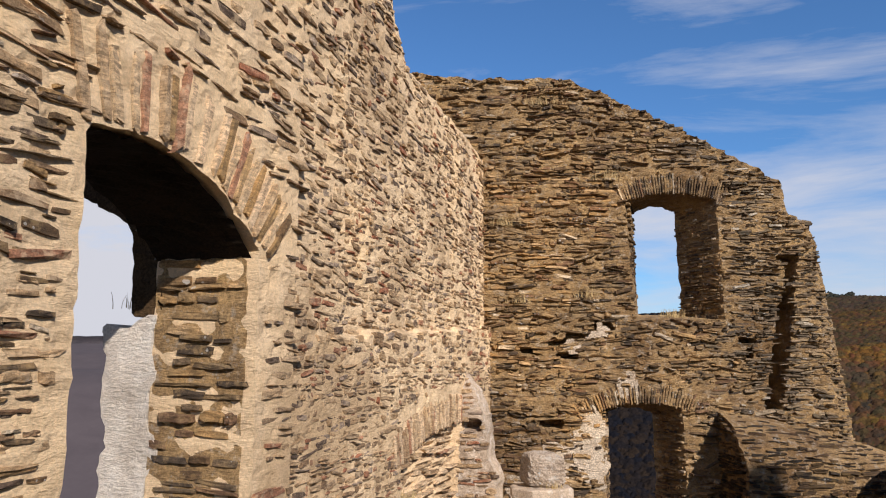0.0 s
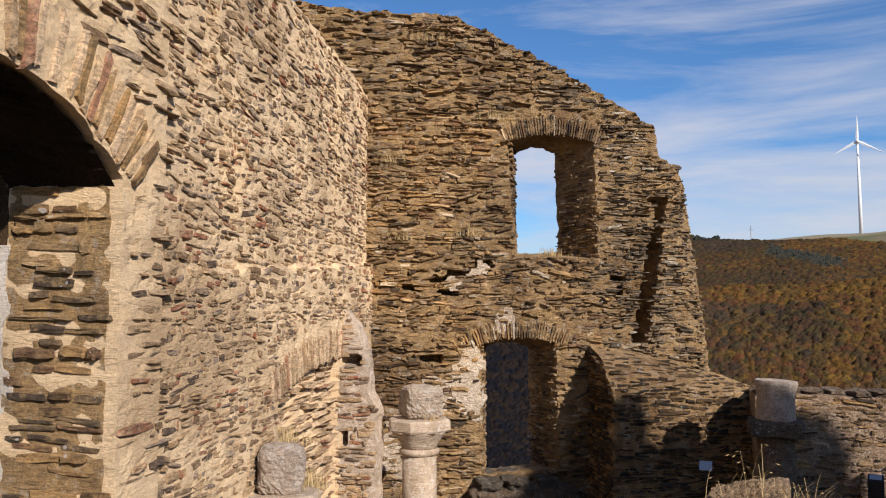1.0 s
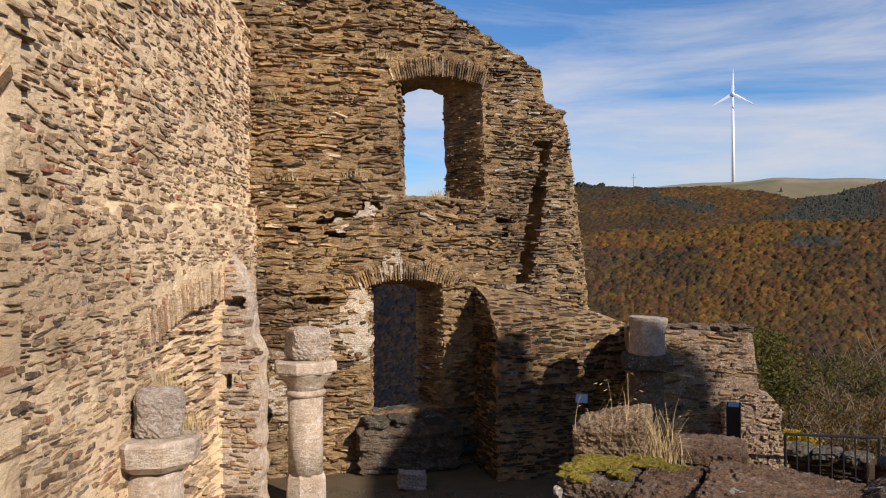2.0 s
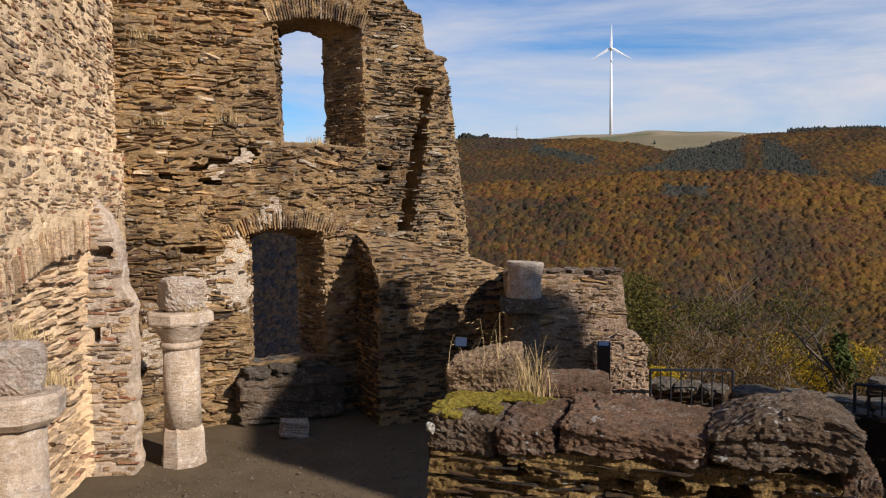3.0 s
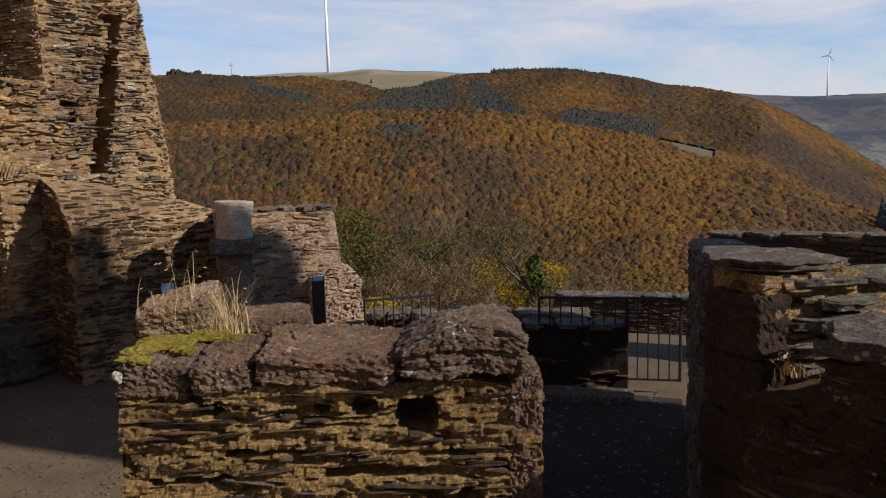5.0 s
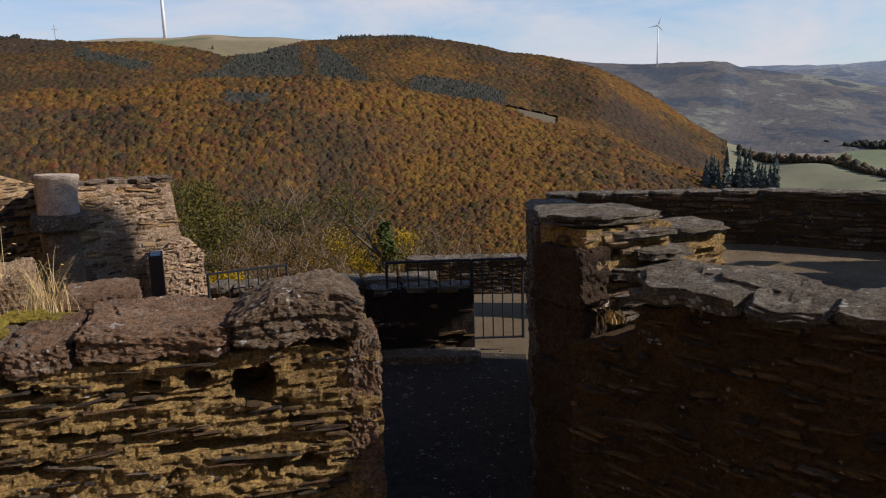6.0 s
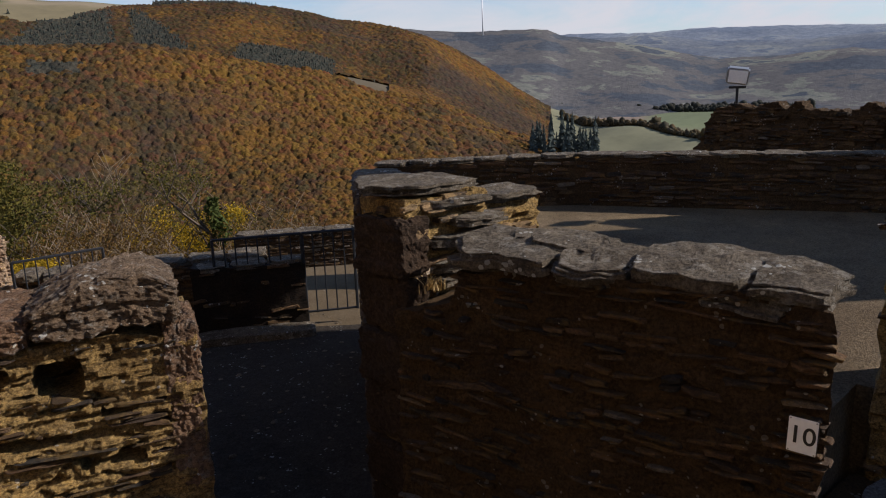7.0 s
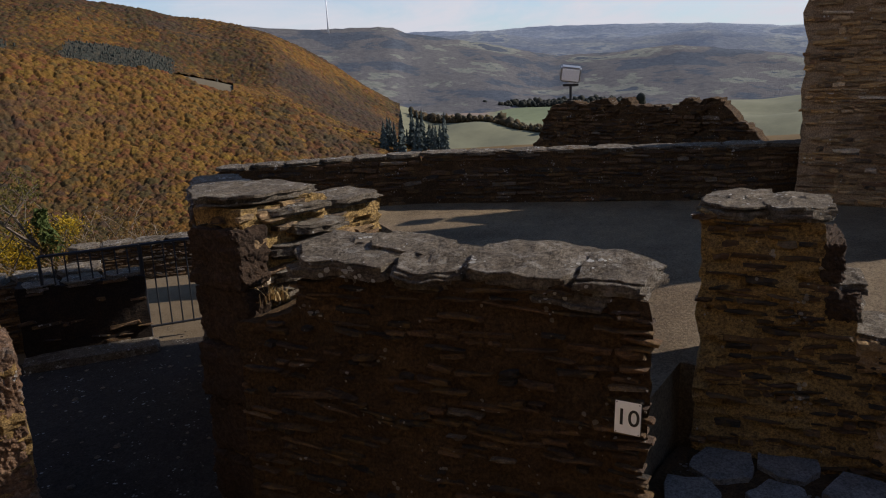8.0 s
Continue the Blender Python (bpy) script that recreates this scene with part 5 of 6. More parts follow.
hill_ridge("distant hills on the horizon, paled by haze in the colour", 4100, [30, 48, 55, 60, 65, 70, 76, 81, 95], [1.2, 1.5, 1.75, 1.66, 1.72, 1.65, 1.42, 0.97, 0.9], 1200,
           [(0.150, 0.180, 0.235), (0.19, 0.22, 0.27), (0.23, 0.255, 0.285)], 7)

hill_ridge("mauve hillside seen through the arch, haze mixed into the colour", 1000, [-75, -55, -45, -35, -25, -16], [2.6, 2.5, 2.3, 2.2, 2.6, 3.2], 500,
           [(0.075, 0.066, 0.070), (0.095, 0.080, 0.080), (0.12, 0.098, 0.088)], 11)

# Hedgerows across the valley meadows.
g_ = np.random.default_rng(61)
for az_row, r_row, deep_, n_, label_ in (([55.5, 58, 62, 67], [880, 845, 780, 700], 22, 1500, "russet tree row along the valley meadow"), ([55, 60, 66, 72], [1010, 985, 960, 940], 60, 2200, "dark tree row behind the valley fields"),
                                         ([52.6, 54, 55.5], [505, 540, 600], 60, 500, "autumn trees at the foot of the slope"), ([5.4, 6.5, 7.5], [925, 925, 925], 14, 120, "dark copse on the ridge")):
    t_ = g_.uniform(az_row[0], az_row[-1], n_)
    r_ = np.interp(t_, az_row, r_row) + g_.uniform(0, deep_, n_)
    s_ = np.exp(g_.normal(0.35, 0.35, n_)) * r_ / 850
    z_ = ground_height(r_, t_) + s_ * g_.uniform(0.6, 1.8, n_)
    v_, f_ = blob_field(np.stack([r_ * np.sin(np.radians(t_)), r_ * np.cos(np.radians(t_)), z_], -1), s_, s_ * 1.15, 4, 2, 0.6)
    row_stops = [(0.0, (0.022, 0.026, 0.022)), (1.0, (0.040, 0.038, 0.028))] if "dark" in label_ else [(0.0, (0.060, 0.050, 0.032)), (0.4, (0.095, 0.064, 0.030)), (0.7, (0.046, 0.044, 0.032)), (1.0, (0.11, 0.078, 0.030))]
    thing("tree_row", label_, "forest", "stuff", me=big_mesh("tree_row", v_, [], f_, leaf_material("row_leaves", row_stops)[0], True))


# ---- trees ----
def cone_between(bm, p, q, r0, r1, seg=6):
    p, q = Vector(p), Vector(q)
    x = (q - p).to_track_quat("Z", "Y").to_matrix()
    a = [bm.verts.new(p + x @ Vector((r0 * math.cos(2 * math.pi * i / seg), r0 * math.sin(2 * math.pi * i / seg), 0))) for i in range(seg)]
    b = [bm.verts.new(q + x @ Vector((r1 * math.cos(2 * math.pi * i / seg), r1 * math.sin(2 * math.pi * i / seg), 0))) for i in range(seg)]
    for i in range(seg):
        bm.faces.new((a[i], a[(i + 1) % seg], b[(i + 1) % seg], b[i]))


def branching(rng, base, height, spread, levels, trunk_r, lean=0.0):
    """A tapered trunk and its limbs as pieces (start, end, radii), and the tips where leaves grow."""
    pieces, tips = [], []

    def grow(p, d, length, r, level):
        n = 3
        for k in range(n):
            q = p + d * (length / n)
            pieces.append((p, q, r * (1 - 0.22 * k), r * (1 - 0.22 * (k + 1))))
            p = q
            d = (d + Vector((rng.uniform(-0.16, 0.16), rng.uniform(-0.16, 0.16), rng.uniform(-0.04, 0.12)))).normalized()
            if level < levels and k > (0 if level else -1):
                for _ in range(2 if level else 2):
                    t = rng.uniform(0, 2 * math.pi)
                    e = Vector((math.cos(t), math.sin(t), rng.uniform(0.15, 0.8))).normalized()
                    grow(p.copy(), (d * 0.5 + e * spread).normalized(), length * rng.uniform(0.42, 0.62), r * 0.42, level + 1)
        tips.append(p)
        if level >= levels - 1:
            tips.append(p - d * length * 0.3)

    grow(Vector(base), Vector((lean, 0, 1)).normalized(), height * 0.62, trunk_r, 0)
    return pieces, tips


def tree(name, label, az, r, top, spread, trunk_r, mats, leaf, per_tip, leaf_mat, seed, levels=3, ivy=0.0, puff=0.16, stems=1, wide=0.0):
    """A tree or a shrub of several stems, whose top reaches the elevation 'top' as seen from the yard."""
    rng = random.Random(seed)
    z = float(ground_height(np.array([r]), np.array([az]))[0])
    height = EYE_Z + r * math.tan(radians(top)) - z
    base = (r * math.sin(radians(az)), r * math.cos(radians(az)), z)
    ob = thing(name, label, "tree" if name == "tree" else "shrub", "", "trees below the walls")
    pieces, tips = [], []
    for k in range(stems):
        foot = (base[0] + rng.uniform(-wide, wide), base[1] + rng.uniform(-wide, wide), z)
        got = branching(rng, foot, height * rng.uniform(0.75, 1.0) if stems > 1 else height, spread, levels, trunk_r, rng.uniform(-0.3, 0.3) if stems > 1 else 0.0)
        pieces += got[0]
        tips += got[1]
    bm = bmesh.new()
    for p, q, r0, r1 in pieces:
        cone_between(bm, p, q, max(r0, 0.012), max(r1, 0.010), 5)
    part("trunk", bm, mats, ob)
    nrng = np.random.default_rng(seed)
    at = np.repeat(np.array([tuple(t) for t in tips]), per_tip, 0)
    at = at + nrng.normal(0, puff, at.shape)
    at = at[at[:, 2] < EYE_Z + r * math.tan(radians(top + 0.4))]
    v, q = leaf_cards(at, leaf, nrng)
    child("crown", big_mesh("crown", v, q, [], leaf_mat), ob)
    if ivy:
        along = nrng.random(int(2600 * ivy))
        t = nrng.uniform(0, 2 * np.pi, len(along))
        rr = nrng.uniform(0.10, 0.80, len(along)) * (1.15 - along * 0.85) * (0.7 + 0.5 * np.sin(along * 19 + t))
        p = np.stack([base[0] + rr * np.cos(t), base[1] + rr * np.sin(t), base[2] + along * height * 0.80], -1)
        v, q = leaf_cards(p, 0.10, nrng)
        child("ivy", big_mesh("ivy", v, q, [], IVY), ob, "dark green ivy climbing the trunk")
    return ob


def leaf_cards(at, size, nrng):
    """Small bent leaves at points: two quads each."""
    n = len(at)
    d = nrng.normal(0, 1, (n, 3))
    d /= np.linalg.norm(d, axis=1)[:, None]
    e = np.cross(d, nrng.normal(0, 1, (n, 3)))
    e /= np.linalg.norm(e, axis=1)[:, None]
    f = np.cross(d, e)
    s = size * nrng.uniform(0.6, 1.3, (n, 1))
    v = np.stack([at - d * s, at - e * s * 0.45 + f * s * 0.15, at + d * s, at + e * s * 0.45 + f * s * 0.15], 1)
    return v.reshape(-1, 3), np.arange(4 * n).reshape(-1, 4)


IVY = leaf_material("ivy_leaves", [(0.0, (0.032, 0.048, 0.012)), (1.0, (0.085, 0.105, 0.028))])[0]
OLIVE = leaf_material("olive_leaves", [(0.0, (0.046, 0.046, 0.012)), (0.5, (0.082, 0.074, 0.016)), (1.0, (0.13, 0.10, 0.018))])[0]
RUST = leaf_material("rusty_leaves", [(0.0, (0.085, 0.05, 0.018)), (0.6, (0.14, 0.075, 0.018)), (1.0, (0.11, 0.08, 0.02))])[0]
GOLD = leaf_material("golden_leaves", [(0.0, (0.26, 0.17, 0.012)), (0.6, (0.40, 0.26, 0.015)), (1.0, (0.19, 0.15, 0.015))])[0]

TWIG = plain_material("bare_twigs", (0.155, 0.115, 0.075), 0.95, 0.0, 0.4, 14)
tree("tree", "half bare tree with ivy round its trunk", 31.7, 26, -5.6, 0.85, 0.15, BARK, 0.05, 14, OLIVE, 3, 3, 1.0, 0.22)
tree("tree", "olive green tree still in leaf below the wall", 17.8, 25, -5.3, 0.85, 0.12, BARK, 0.06, 44, OLIVE, 8, 3, puff=0.30)
tree("tree", "olive green tree still in leaf below the wall", 20.3, 27, -6.6, 0.9, 0.12, BARK, 0.06, 36, OLIVE, 12, 3, puff=0.28)
tree("tree", "thin bare tree with a few rusty leaves", 23.0, 30, -7.0, 0.85, 0.09, TWIG, 0.04, 8, RUST, 15, 3)
tree("tree", "thin bare tree with a few rusty leaves", 25.3, 32, -7.6, 0.85, 0.09, TWIG, 0.04, 8, RUST, 19, 3)
tree("tree", "thin bare tree with a few rusty leaves", 34.5, 33, -8.0, 0.85, 0.09, TWIG, 0.04, 8, RUST, 23, 3)
for az_, r_, top_, seed_ in ((21.6, 23, -8.6, 31), (23.6, 24, -9.0, 33), (25.6, 24, -9.2, 43), (27.0, 26, -9.8, 47), (33.4, 26, -9.8, 35), (35.2, 26, -10.2, 39), (37.3, 27, -10.2, 41), (39.2, 27, -10.4, 45), (29.6, 24, -11.2, 37)):
    tree("shrub", "tangled bare brown shrub on the slope", az_, r_, top_, 1.0, 0.03, TWIG, 0.035, 7, RUST, seed_, 3, puff=0.15, stems=4, wide=0.9)
tree("tree", "slender trunk wrapped in dark ivy", 22.4, 24, -10.3, 0.8, 0.06, BARK, 0.05, 10, OLIVE, 49, 2, 0.5, 0.15)
tree("shrub", "golden yellow autumn bush", 28.9, 29, -9.3, 1.0, 0.03, BARK, 0.06, 36, GOLD, 51, 3, puff=0.22, stems=4, wide=0.8)
tree("shrub", "small golden yellow bush behind the railing", 19.9, 19.5, -11.5, 1.0, 0.03, BARK, 0.04, 40, GOLD, 53, 3, puff=0.12, stems=3, wide=0.25)


def fir(az, r, height, seed):
    rng = random.Random(seed)
    z = float(ground_height(np.array([r]), np.array([az]))[0])
    x, y = r * math.sin(radians(az)), r * math.cos(radians(az))
    ob = thing("fir_tree", "tall dark green fir in the valley", "tree", "", "valley firs")
    part("trunk", rod_bm((x, y, z), (x, y, z + height * 0.9), 0.35, 6), BARK, ob)
    bm = bmesh.new()
    lean_ = rng.uniform(0.16, 0.23)
    for k in range(17):
        zz, w = z + height * (0.05 + 0.053 * k), height * lean_ * (1 - k / 17.5) ** 0.8 * rng.uniform(0.75, 1.15)
        turn = rng.uniform(0, 1)
        ring_ = [bm.verts.new((x + w * rng.uniform(0.4, 1.15) * math.cos(turn + i * math.pi / 7), y + w * rng.uniform(0.4, 1.15) * math.sin(turn + i * math.pi / 7), zz + rng.uniform(-0.9, 0.5))) for i in range(14)]
        tip = bm.verts.new((x + rng.uniform(-0.2, 0.2), y, zz + height * 0.11))
        for i in range(14):
            bm.faces.new((ring_[i], ring_[(i + 1) % 14], tip))
    part("crown", bm, FIR, ob)


FIR = plain_material("fir_needles", (0.038, 0.050, 0.044), 0.95, 0.0, 0.5, 0.6)
rng_ = random.Random(77)
for k in range(30):
    fir(rng_.uniform(53.4, 57.9), rng_.uniform(462, 500), rng_.uniform(15, 24) * (0.8 + 0.4 * (k % 3 == 0)), 200 + k)


# ---- wind turbines ----
def wind_turbine(label, az, r, base_up, hub_up, blade, turn):
    x, y = r * math.sin(radians(az)), r * math.cos(radians(az))
    z0, z1 = EYE_Z + r * math.tan(radians(base_up)), EYE_Z + r * math.tan(radians(hub_up))
    ob = thing("wind_turbine", label, "wind turbine", "", "wind turbines")
    ob.matrix_world = pose(x, y, z0 - 6)
    h = z1 - z0 + 6
    w = h / 95
    part("tower", lathe_bm([(1.9 * w, 0), (1.5 * w, h * 0.5), (1.0 * w, h)], 16), TURBINE, ob, smooth=True)
    part("nacelle", box_bm((3.4 * w, 8 * w, 3.4 * w), (0, -1.5 * w, h + 0.8 * w), 0.6 * w, pose(0, 0, 0, 0, 0, -az)), TURBINE, ob)
    hub = Vector((0, 0, h + 0.8 * w)) + Matrix.Rotation(radians(-az), 3, "Z") @ Vector((0, -6.4 * w, 0))
    bm = bmesh.new()
    bmesh.ops.create_uvsphere(bm, u_segments=12, v_segments=8, radius=1.7 * w)
    bmesh.ops.translate(bm, vec=hub, verts=bm.verts)
    part("hub", bm, TURBINE, ob, smooth=True)
    for k in range(3):
        a = radians(turn + 120 * k)
        bm = bmesh.new()
        prof = []
        for f, c in ((0.0, 0.7), (0.15, 1.6), (0.5, 1.0), (1.0, 0.2)):
            prof.append([bm.verts.new((sx * c * w, sy * 0.25 * w, f * blade)) for sx, sy in ((-1, 0), (0, -1), (1, 0), (0, 1))])
        for p, q in zip(prof, prof[1:]):
            for i in range(4):
                bm.faces.new((p[i], p[(i + 1) % 4], q[(i + 1) % 4], q[i]))
        bm.faces.new(prof[-1])
        bm.transform(Matrix.Translation(hub) @ Matrix.Rotation(radians(-az), 4, "Z") @ Matrix.Rotation(a, 4, "Y"))
        part("blade", bm, TURBINE, ob)


wind_turbine("tall white three-bladed wind turbine on the ridge", 16.25, 930, 4.9, 10.7, 27, 1)
wind_turbine("white wind turbine on a distant hill", 50.0, 1420, 2.15, 4.68, 15, 20)
mast = thing("lattice_mast", "thin grey transmission mast on the ridge", "mast")
mz = EYE_Z + 960 * math.tan(radians(4.7))
mx, my = 960 * math.sin(radians(9.6)), 960 * math.cos(radians(9.6))
part("pole", rod_bm((mx, my, mz - 4), (mx, my, mz + 17), 0.45, 6), STEEL, mast)
part("crossarm", rod_bm((mx - 2.5, my, mz + 12), (mx + 2.5, my, mz + 12), 0.3, 6), STEEL, mast)


# ---- stones laid on the walls ----
def laid(parent, face, s, z, d, size, mat, seed, name="capstone", tilt=(0, 0), turn=0.0, rough=0.12, square=8, cuts=6, strata=0.0):
    """A worn block on or in a wall, its length along the wall."""
    p = face.place(s, z, d)
    rz = math.degrees(math.atan2(face.a[1], face.a[0])) + turn
    me = slab_mesh(name, size, mat, seed) if "slab" in name else rock_mesh(name, size, mat, seed, rough, square, cuts, strata)
    return child(name, me, parent, at=pose(*map(float, p), tilt[0], tilt[1], rz))


for s, z, d, size, tilt, seed, mat in (
        (0.23, 2.40, 0.31, (0.44, 0.62, 0.20), (3, 3), 1, CAPROCK), (0.66, 2.42, 0.26, (0.36, 0.60, 0.15), (5, -4), 2, REDSTONE), (0.62, 2.32, 0.34, (0.5, 0.5, 0.14), (0, 2), 10, CAPROCK),
        (1.28, 2.455, 0.30, (0.86, 0.68, 0.17), (4, 2), 3, REDSTONE), (2.47, 2.06, 0.24, (0.20, 0.5, 0.62), (0, 2), 6, REDSTONE),
        (2.46, 1.52, 0.24, (0.21, 0.5, 0.50), (0, -1), 7, REDSTONE), (0.5, 2.36, 0.70, (0.9, 0.3, 0.22), (0, 0), 8, CAPROCK), (1.4, 2.36, 0.72, (0.9, 0.26, 0.22), (0, 0), 9, CAPROCK)):
    laid(wall_parapet, PARAPET, s, z, d, size, mat, 100 + seed, "capstone", tilt, 0, 0.05 if size[0] < 0.3 else 0.17, 10, 34, 0.02 if size[0] < 0.3 else 0.05)
boulder = rock_mesh("capstone", (0.76, 0.70, 0.31), CAPROCK, 117, 0.17, 9, 36, 0.06)
for v in boulder.vertices:
    if v.co.z > -0.1:
        v.co.z = -0.1 + (v.co.z + 0.1) * float(np.interp(v.co.x, [-0.38, -0.12, 0.1, 0.22, 0.38], [0.45, 0.92, 1.0, 0.97, 0.62]))
child("capstone", boulder, wall_parapet, "dark lichen-spotted boulder", at=pose(*map(float, PARAPET.place(2.11, 2.535, 0.30)), 0, 0, math.degrees(math.atan2(PARAPET.a[1], PARAPET.a[0]))))
RETURN = between((0.98, 6.35), (0.52, 5.06))
return_ = Masonry(RETURN, [(0, -0.2), (1.35, -0.2), (1.35, 2.34), (0, 2.34)], (), 1.35, None, 0.03, 24.0)
wall_return = thing("wall_return", "thick return of the mossy low wall", "wall", "structure", me=return_.sheet("wall_return", MORTAR_DARK, 0.07))
lay(wall_return, return_, courses(return_, (0.12, 0.5), (0.04, 0.09), 0.012, 0.2, 3, 0.0, lambda c: c[:, 1] > 1.0, 81), "dark", (0.02, 0.05), None, 0, 82)
for name, label, at, size, rot, mat, seed in (
        ("stone_block", "weathered squared block with moss lying on the low wall", (1.0, 5.78, 2.57), (0.50, 0.5, 0.32), (6, -10, -18), MORTAR_TAN, 11),
        # Added pale block that stands in for a patch of sunlight.
        ("stone_block", "pale block standing in for a sunlit patch at the wall foot", (-1.30, 13.15, 0.13), (0.46, 0.3, 0.27), (0, 6, 14), BLOCKSTONE, 13),
        ("stone_block", "flat reddish sandstone block on the low wall", (1.68, 5.88, 2.37), (0.50, 0.6, 0.3), (0, 0, -14), REDSTONE, 12)):
    o = thing(name, label, "stone block", "", "loose blocks", rock_mesh(name, size, mat, seed, 0.11, 12.0, 26, 0.05))
    o.matrix_world = pose(*at, *rot)


def patch(name, parent, at, size, mat, seed, rot=(0, 0, 0), label=""):
    return child(name, rock_mesh(name, size, mat, seed, 0.5, 2.6, 5), parent, label, at=pose(*at, *rot))


for k, (s, z, d, w) in enumerate(((0.06, 2.50, 0.10, 0.20), (0.10, 2.51, 0.28, 0.30), (0.24, 2.515, 0.42, 0.34), (0.08, 2.50, 0.52, 0.3), (0.36, 2.515, 0.22, 0.16), (0.42, 2.51, 0.6, 0.3), (0.16, 2.50, 0.05, 0.14), (0.62, 2.50, 0.55, 0.24))):
    p = PARAPET.place(s, z, d)
    patch("moss_cushion", wall_parapet, tuple(map(float, p)), (w, w * 0.8, 0.05), MOSS, 300 + k, (0, 0, 30 * k), "yellow green moss cushion")
for k, (s, z, w) in enumerate(((1.63, 2.39, 0.075), (1.55, 2.41, 0.03), (0.04, 2.42, 0.06))):
    patch("lichen_spot", wall_parapet, tuple(map(float, PARAPET.place(s, z, 0.0))), (w, 0.03, w), LICHEN, 340 + k, (0, 0, -24))
rng_ = random.Random(5)

for s, z, d, size, tilt, seed in ((0.28, 2.66, 0.22, (0.84, 0.62, 0.09), (4, 0), 1), (0.88, 2.66, 0.16, (0.46, 0.50, 0.10), (9, 5), 2), (0.60, 2.71, 0.36, (0.5, 0.4, 0.05), (2, 3), 7),
                                  (1.42, 2.68, 0.26, (0.74, 0.60, 0.09), (4, 1), 3), (1.88, 2.67, 0.24, (0.40, 0.54, 0.10), (3, 6), 4), (1.2, 2.63, 0.34, (0.4, 0.44, 0.10), (0, 0), 5),
                                  (0.15, 2.60, 0.16, (0.5, 0.46, 0.06), (2, -4), 8), (1.62, 2.61, 0.20, (0.6, 0.5, 0.06), (2, 3), 9)):
    laid(wall_east, WALL_B, s, z, d, size, GREYROCK, 120 + seed, "coping_slab", tilt)
A_F = wall_a.face
for s, z, d, size, tilt, seed in ((0.36, 2.95, 0.24, (0.84, 0.58, 0.07), (0, 1), 1), (1.18, 2.77, 0.26, (0.80, 0.52, 0.07), (0, 1), 2), (0.46, 2.84, 0.06, (0.60, 0.36, 0.06), (2, 2), 3),
                                  (0.62, 2.70, -0.01, (0.52, 0.34, 0.06), (2, 4), 4), (0.46, 2.60, 0.0, (0.50, 0.34, 0.07), (0, -3), 5), (0.66, 2.52, 0.0, (0.44, 0.32, 0.06), (0, 3), 6),
                                  (0.42, 2.43, 0.0, (0.42, 0.34, 0.07), (0, -2), 7), (0.36, 2.33, 0.02, (0.36, 0.32, 0.06), (3, 4), 8), (0.60, 2.36, 0.02, (0.3, 0.3, 0.07), (0, 5), 9)):
    laid(wall_corner, A_F, s, z, d, size, GREYROCK, 140 + seed, "coping_slab", tilt)
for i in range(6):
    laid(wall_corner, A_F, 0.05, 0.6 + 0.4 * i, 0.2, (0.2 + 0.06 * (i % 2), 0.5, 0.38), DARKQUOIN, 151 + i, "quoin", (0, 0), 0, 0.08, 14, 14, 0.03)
C_F = wall_c.face
for s, z, d, size, seed in ((0.24, 2.61, 0.32, (0.54, 0.72, 0.10), 1), (0.66, 2.60, 0.30, (0.46, 0.74, 0.11), 2), (0.98, 2.06, 0.3, (0.34, 0.6, 0.09), 3), (1.26, 1.70, 0.3, (0.42, 0.6, 0.09), 4), (1.0, 1.88, 0.25, (0.3, 0.5, 0.1), 5), (1.7, 1.32, 0.3, (0.5, 0.6, 0.1), 6)):
    laid(wall_stepped, C_F, s, z, d, size, GREYROCK, 160 + seed, "coping_slab")
for s, z, w, h, seed in ((0.98, 1.95, 0.22, 0.22, 1), (1.24, 1.58, 0.30, 0.26, 2), (1.48, 1.36, 0.24, 0.24, 3), (1.72, 1.1, 0.34, 0.28, 4), (0.90, 2.26, 0.16, 0.3, 5), (1.45, 0.95, 0.4, 0.4, 6)):
    laid(wall_stepped, C_F, s, z, 0.33, (w, 0.72, h), DARKQUOIN if seed in (1, 5) else MORTAR_BROWN, 170 + seed, "block", (0, 0), 0, 0.10, 10, 12, 0.05)
k = 0
for shp, n in ((back_1, 6), (back_2, 9), (passage, 6)):
    end = shp.outline[:, 0].max()
    own = [o for o in scene.objects if o.name.startswith("wall_terrace")][0 if shp is back_1 else 1] if shp is not passage else wall_passage
    for i in range(n):
        s = (i + 0.5) * end / n
        z = float(np.interp(s, [0, end], [2.07, 2.15] if shp is back_1 else [2.15, 2.18] if shp is back_2 else [2.93, 2.42]))
        k += 1
        laid(own, shp.face, s, z, 0.25, (end / n * 1.04, 0.58, 0.06), GREYROCK, 180 + k, "coping_slab")
for i in range(6):
    laid(wall_tower, TOWER, 0.17 + i * 0.34, 2.63, 0.35 + 0.1 * (i % 2), (0.36, 0.8, 0.09), CAPROCK, 210 + i, "coping_slab")

outers = [o for o in scene.objects if o.name.startswith("wall_outer")]
for o, (a, b, zt, n) in zip(outers, (((4.75, 13.3), (5.8, 12.55), 0.67, 3), ((5.25, 11.15), (7.3, 9.85), 1.02, 4), ((11.0, 16.8), (13.9, 14.6), -0.24, 5))):
    fc = between(a, b)
    ln_ = math.hypot(b[0] - a[0], b[1] - a[1])
    for i in range(n):
        laid(o, fc, (i + 0.5) * ln_ / n, zt, 0.27, (ln_ / n, 0.66, 0.1), GREYROCK, 230 + i + int(10 * zt), "coping_slab")

